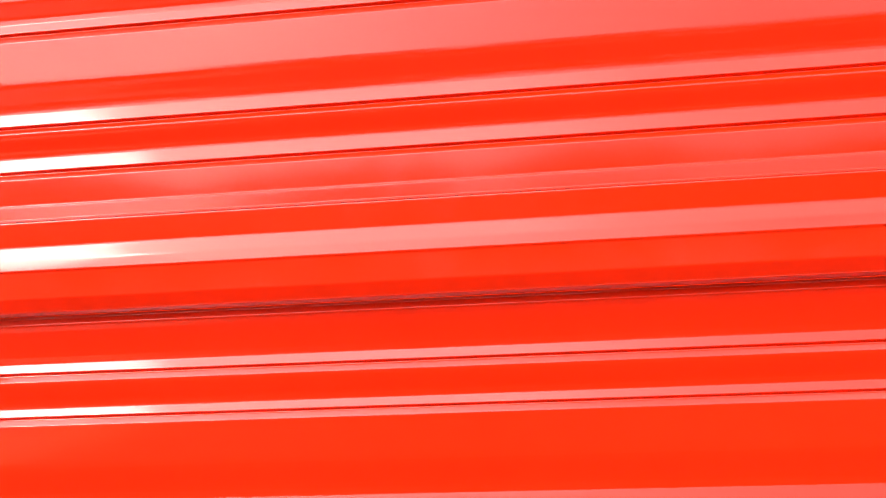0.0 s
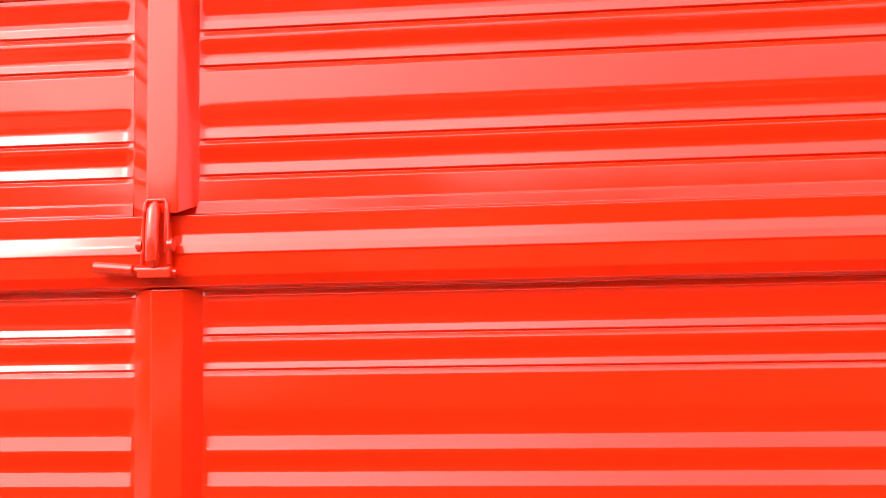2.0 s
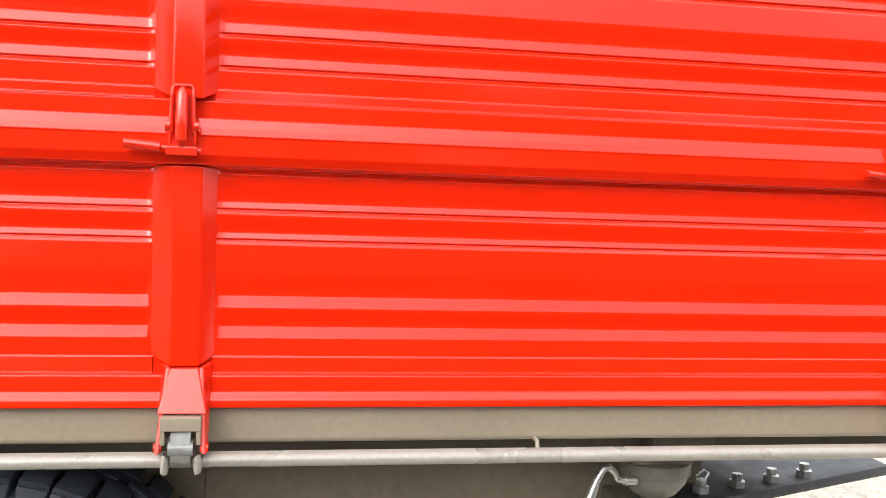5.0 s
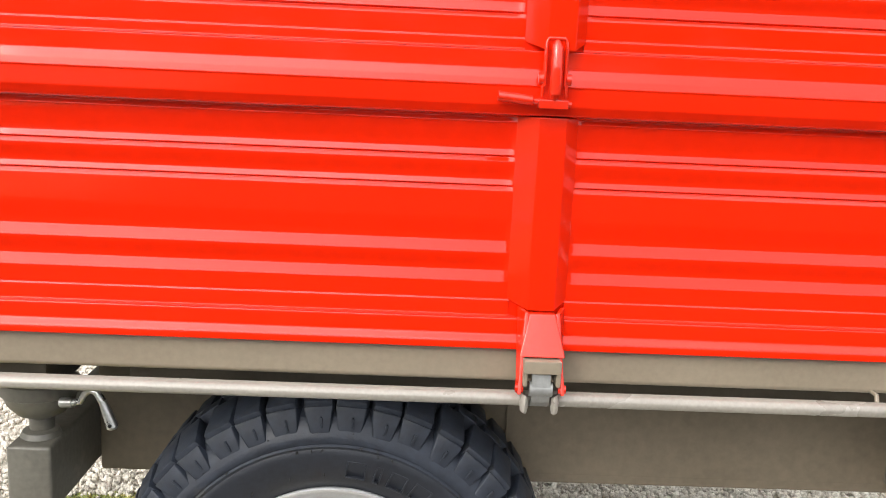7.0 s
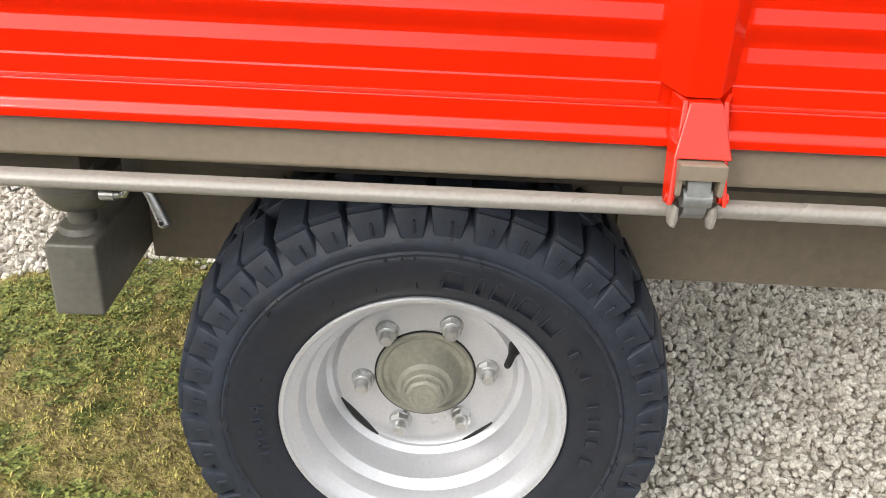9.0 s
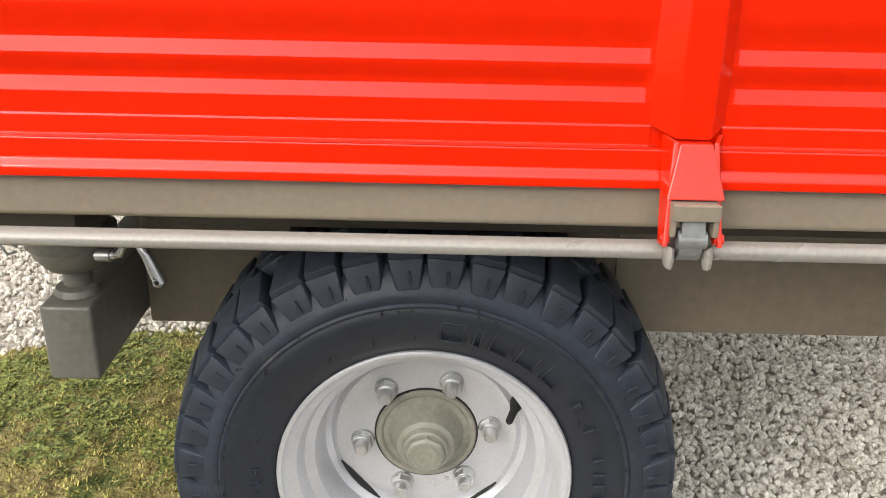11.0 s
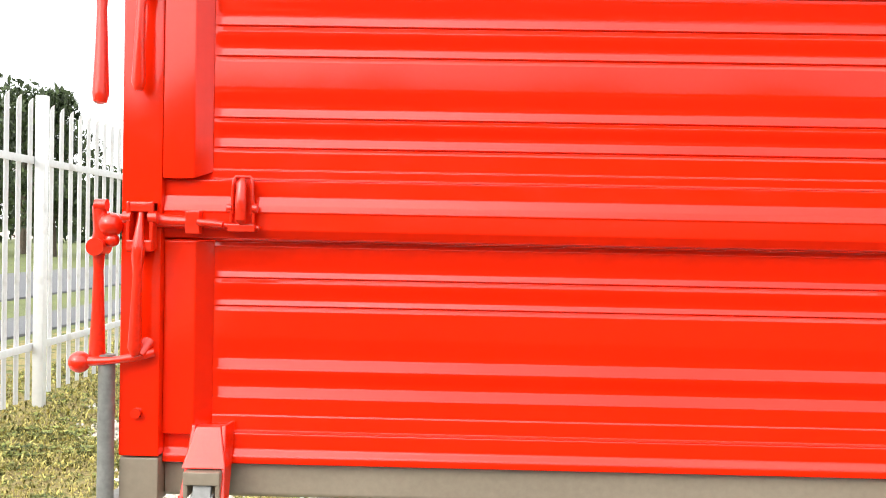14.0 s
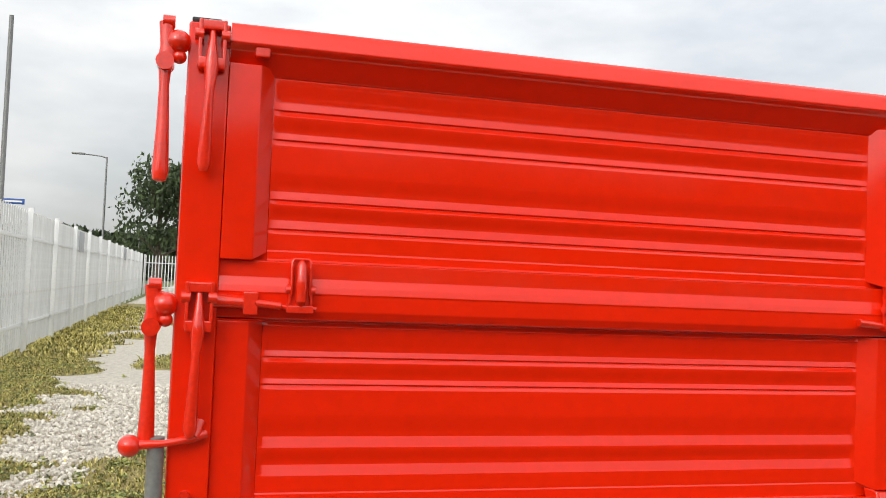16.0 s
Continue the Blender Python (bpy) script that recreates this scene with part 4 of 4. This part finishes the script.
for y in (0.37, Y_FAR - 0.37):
    part("axle_mount", box(WX - 0.09, WX + 0.09, y - 0.03, y + 0.03, WZ, 0.48, 0.005), KHAKI_SHADED, trailer)
part("drawbar", tube(((1.30, 0.89, 0.60), (2.6, 0.89, 0.52)), 0.05, 20), STEEL_DARK, trailer)
part("parking_stand", tube(((2.3, 0.89, 0.55), (2.3, 0.89, 0.0)), 0.03, 16), KHAKI_SHADED, trailer)

# ---- fence ----
FENCE_END = 48.0


def pale_mesh(h):
    """A folded steel pale with a pointed top."""
    b = bmesh.new()
    sec = ((-0.026, 0.008), (-0.010, 0.005), (0.0, -0.010), (0.010, 0.005), (0.026, 0.008))
    lo = [b.verts.new((u, v, 0.06)) for u, v in sec]
    hi = [b.verts.new((u, v, h - abs(u) * 1.8)) for u, v in sec]
    lo2 = [b.verts.new((u, v + 0.004, 0.06)) for u, v in sec]
    hi2 = [b.verts.new((u, v + 0.004, h - abs(u) * 1.8)) for u, v in sec]
    for p, q in ((lo, hi), (hi2, lo2)):
        for k in range(4):
            b.faces.new((p[k], p[k + 1], q[k + 1], q[k]))
    for k in range(4):
        b.faces.new((hi[k], hi[k + 1], hi2[k + 1], hi2[k]))
        b.faces.new((lo[k + 1], lo[k], lo2[k], lo2[k + 1]))
    for k in (0, 4):
        b.faces.new((lo[k], hi[k], hi2[k], lo2[k]))
    return b


def palisade(start, end, label):
    """Posts, two rails a bay, and pales, from start to end on the ground."""
    f = empty("palisade_fence", label, "fence")
    s, e = Vector((*start, 0)), Vector((*end, 0))
    d = (e - s).normalized()
    yaw = math.atan2(d.y, d.x)
    f.matrix_basis = Matrix.Translation(s) @ Matrix.Rotation(yaw, 4, "Z")
    length = (e - s).length
    bay = 2.72
    post = rail_top = None
    x = 0.0
    while x < length:
        if post is None:
            post = part("post", box(-0.03, 0.03, -0.10, -0.028, -0.1, 2.12, 0.004), WHITE_FENCE, f)
            rail_top = part("rail", box(0.0, bay - 0.002, -0.027, -0.013, 1.655, 1.705, 0.002), WHITE_FENCE, f)
            part("rail", box(0.0, bay - 0.002, -0.027, -0.013, 0.395, 0.445, 0.002), WHITE_FENCE, f)
        else:
            again(post, Matrix.Translation((x, 0, 0)), f)
            again(rail_top, Matrix.Translation((x, 0, 0)), f)
            again(rail_top, Matrix.Translation((x, 0, -1.26)), f)
        x += bay
    first = None
    k = 0
    while k * 0.165 + 0.06 < length:
        m = Matrix.Translation((k * 0.165 + 0.06, 0, 0))
        if first is None:
            first = part("pale", pale_mesh(2.10), WHITE_FENCE, f)
            first.matrix_basis = m
        else:
            again(first, m, f)
        k += 1
    return f


palisade((fence_x(1.9), 1.9), (fence_x(FENCE_END), FENCE_END), "white painted steel palisade fence along the yard")
palisade((fence_x(FENCE_END) + 0.1, FENCE_END), (6.0, FENCE_END), "white palisade fence across the far end")
for y, w in ((19.7, 0.9), (34.0, 0.9)):
    b = box(-0.006, 0.006, -w / 2, w / 2, 1.62, 2.06, 0.003)
    s = part("fence_sign", b, SIGN_GREY)
    s.matrix_basis = Matrix.Translation((fence_x(y) + 0.03, y, 0)) @ Matrix.Rotation(math.atan(0.018), 4, "Z")
    tagged(s, "plain grey sign plate fixed to the white fence", "sign", "signs on the fence")


# ---- street beyond ----
def street_lamp():
    s = empty("street_lamp", "slim grey steel street lamp beside the road", "street lamp", "street lamps")
    part("pole", tube(((0, 0, 0), (0, 0, 1.2), (0, 0, 1.25), (0, 0, 8.0)), [0.10, 0.10, 0.075, 0.05], 14), POLE_GREY, s)
    part("arm", tube(((0, 0, 7.95), (-0.3, 0, 8.03), (-1.3, 0, 8.10)), [0.045, 0.04, 0.035], 10), POLE_GREY, s)
    part("lamp_head", box(-2.0, -1.25, -0.12, 0.12, 8.05, 8.16, 0.03), POLE_GREY, s)
    return s


lamp = street_lamp()
lamp.matrix_basis = Matrix.Translation((-7.4, 27.0, 0))
for x, y in ((-7.3, 56.0), (-8.0, 96.0), (-8.6, 140.0)):
    copy_thing(lamp, Matrix.Translation((x, y, 0)))
sign = empty("street_sign", "small blue street name plate on a tall grey post", "sign")
part("post", tube(((-4.80, 16.0, 0), (-4.80, 16.0, 1.0), (-4.80, 16.0, 1.05), (-4.80, 16.0, 5.75)), [0.06, 0.06, 0.05, 0.04], 12), POLE_GREY, sign)
plate = part("plate", box(-4.76, -4.40, 15.975, 15.988, 2.36, 2.46, 0.004), SIGN_BLUE, sign)
part("text_bars", box(-4.73, -4.44, 15.970, 15.974, 2.395, 2.425, 0.001), SIGN_WHITE, plate)


def tree(seed, h, spread):
    """Tapered trunk, limbs, and a crown of many small leaf clumps."""
    rng = random.Random(seed)
    t = empty("tree", "broad dark green leafy tree beyond the fence", "tree", "trees by the road")
    b = tube(((0, 0, -0.1), (0.05, 0, h * 0.25), (0.0, 0.1, h * 0.5), (0.1, 0.05, h * 0.8)), [0.28, 0.2, 0.14, 0.04], 10)
    tips = []
    for k in range(9):
        a, z = rng.uniform(0, 6.28), h * rng.uniform(0.25, 0.6)
        tip = Vector((math.cos(a) * spread * rng.uniform(0.4, 0.8), math.sin(a) * spread * rng.uniform(0.4, 0.8), z + h * rng.uniform(0.08, 0.3)))
        b = tube(((0, 0, z), tip * 0.5 + Vector((0, 0, z * 0.5 + 0.1)), tip), [0.09, 0.06, 0.02], 7, b)
        tips.append(tip)
    part("trunk", b, BARK, t)
    centres = tips + [Vector((rng.uniform(-0.5, 0.5) * spread, rng.uniform(-0.5, 0.5) * spread, h * rng.uniform(0.4, 0.92))) for _ in range(22)]
    vs, fs = [], []
    for c in centres:
        r = spread * rng.uniform(0.22, 0.42)
        for _ in range(170):
            d = Vector((rng.gauss(0, 1), rng.gauss(0, 1), rng.gauss(0, 0.8))).normalized() * r * rng.uniform(0.55, 1.08)
            p, s = c + d, rng.uniform(0.10, 0.22)
            q = Euler((rng.uniform(0, 6), rng.uniform(0, 6), rng.uniform(0, 6))).to_matrix()
            n = len(vs)
            for u, v in ((-1, 0), (0, -0.5), (1, 0), (0, 0.5)):
                vs.append(tuple(p + q @ Vector((u * s, v * s, 0.15 * s * (1 - abs(u))))))
            fs.append((n, n + 1, n + 2, n + 3))
    me = bpy.data.meshes.new("crown")
    me.from_pydata(vs, [], fs)
    me.materials.append(LEAF)
    c = new("crown", me)
    c.parent = t
    return t


oak = tree(3, 8.0, 3.2)
oak.matrix_basis = Matrix.Translation((-4.1, 56.0, 0))
lime = tree(8, 7.0, 2.6)
lime.matrix_basis = Matrix.Translation((-15.5, 36.0, 0)) @ Matrix.Rotation(1.0, 4, "Z") @ Matrix.Scale(0.55, 4)
for src, x, y, turn, size in ((lime, -18.5, 37.5, 2.0, 1.1), (oak, -21.5, 41.0, 0.5, 1.0), (lime, -17.0, 42.0, 4.0, 0.55), (oak, -25.0, 44.0, 2.5, 1.0), (lime, -1.5, 58.0, 3.0, 1.0), (oak, 1.5, 60.0, 1.0, 1.0), (lime, -22.5, 36.0, 5.0, 1.1)):
    copy_thing(src, Matrix.Translation((x, y, 0)) @ Matrix.Rotation(turn, 4, "Z") @ Matrix.Scale(size, 4))


def wood(name, points, h, count, seed, label):
    """A far belt of foliage."""
    rng = random.Random(seed)
    vs, fs = [], []
    for _ in range(count):
        k = rng.uniform(0, len(points) - 1.001)
        a, b = Vector((*points[int(k)], 0)), Vector((*points[int(k) + 1], 0))
        p = a.lerp(b, k % 1)
        top = h * (0.78 + 0.2 * noise.noise(Vector((p.x * 0.12, p.y * 0.12, seed))))
        p += Vector((rng.uniform(-1.5, 1.5), rng.uniform(-1.5, 1.5), top * rng.random() ** 0.7))
        s = rng.uniform(0.35, 0.8)
        q = Euler((rng.uniform(0, 6), rng.uniform(0, 6), rng.uniform(0, 6))).to_matrix()
        n = len(vs)
        for u, v in ((-1, 0), (0, -0.6), (1, 0), (0, 0.6)):
            vs.append(tuple(p + q @ Vector((u * s, v * s, 0.2 * s * (1 - abs(u))))))
        fs.append((n, n + 1, n + 2, n + 3))
    me = bpy.data.meshes.new(name)
    me.from_pydata(vs, [], fs)
    me.materials.append(LEAF)
    return tagged(new(name, me), label, "trees", kind="stuff")


wood("far_woods", ((-40, 70), (-22, 105), (-8, 115), (10, 115), (40, 105)), 7.5, 9000, 11, "distant belt of dark green trees")
wood("tree_belt", ((-70, -16), (-34, -34), (0, -40), (34, -34), (70, -16)), 9.5, 16000, 12, "dark green belt of trees on the open side of the yard")
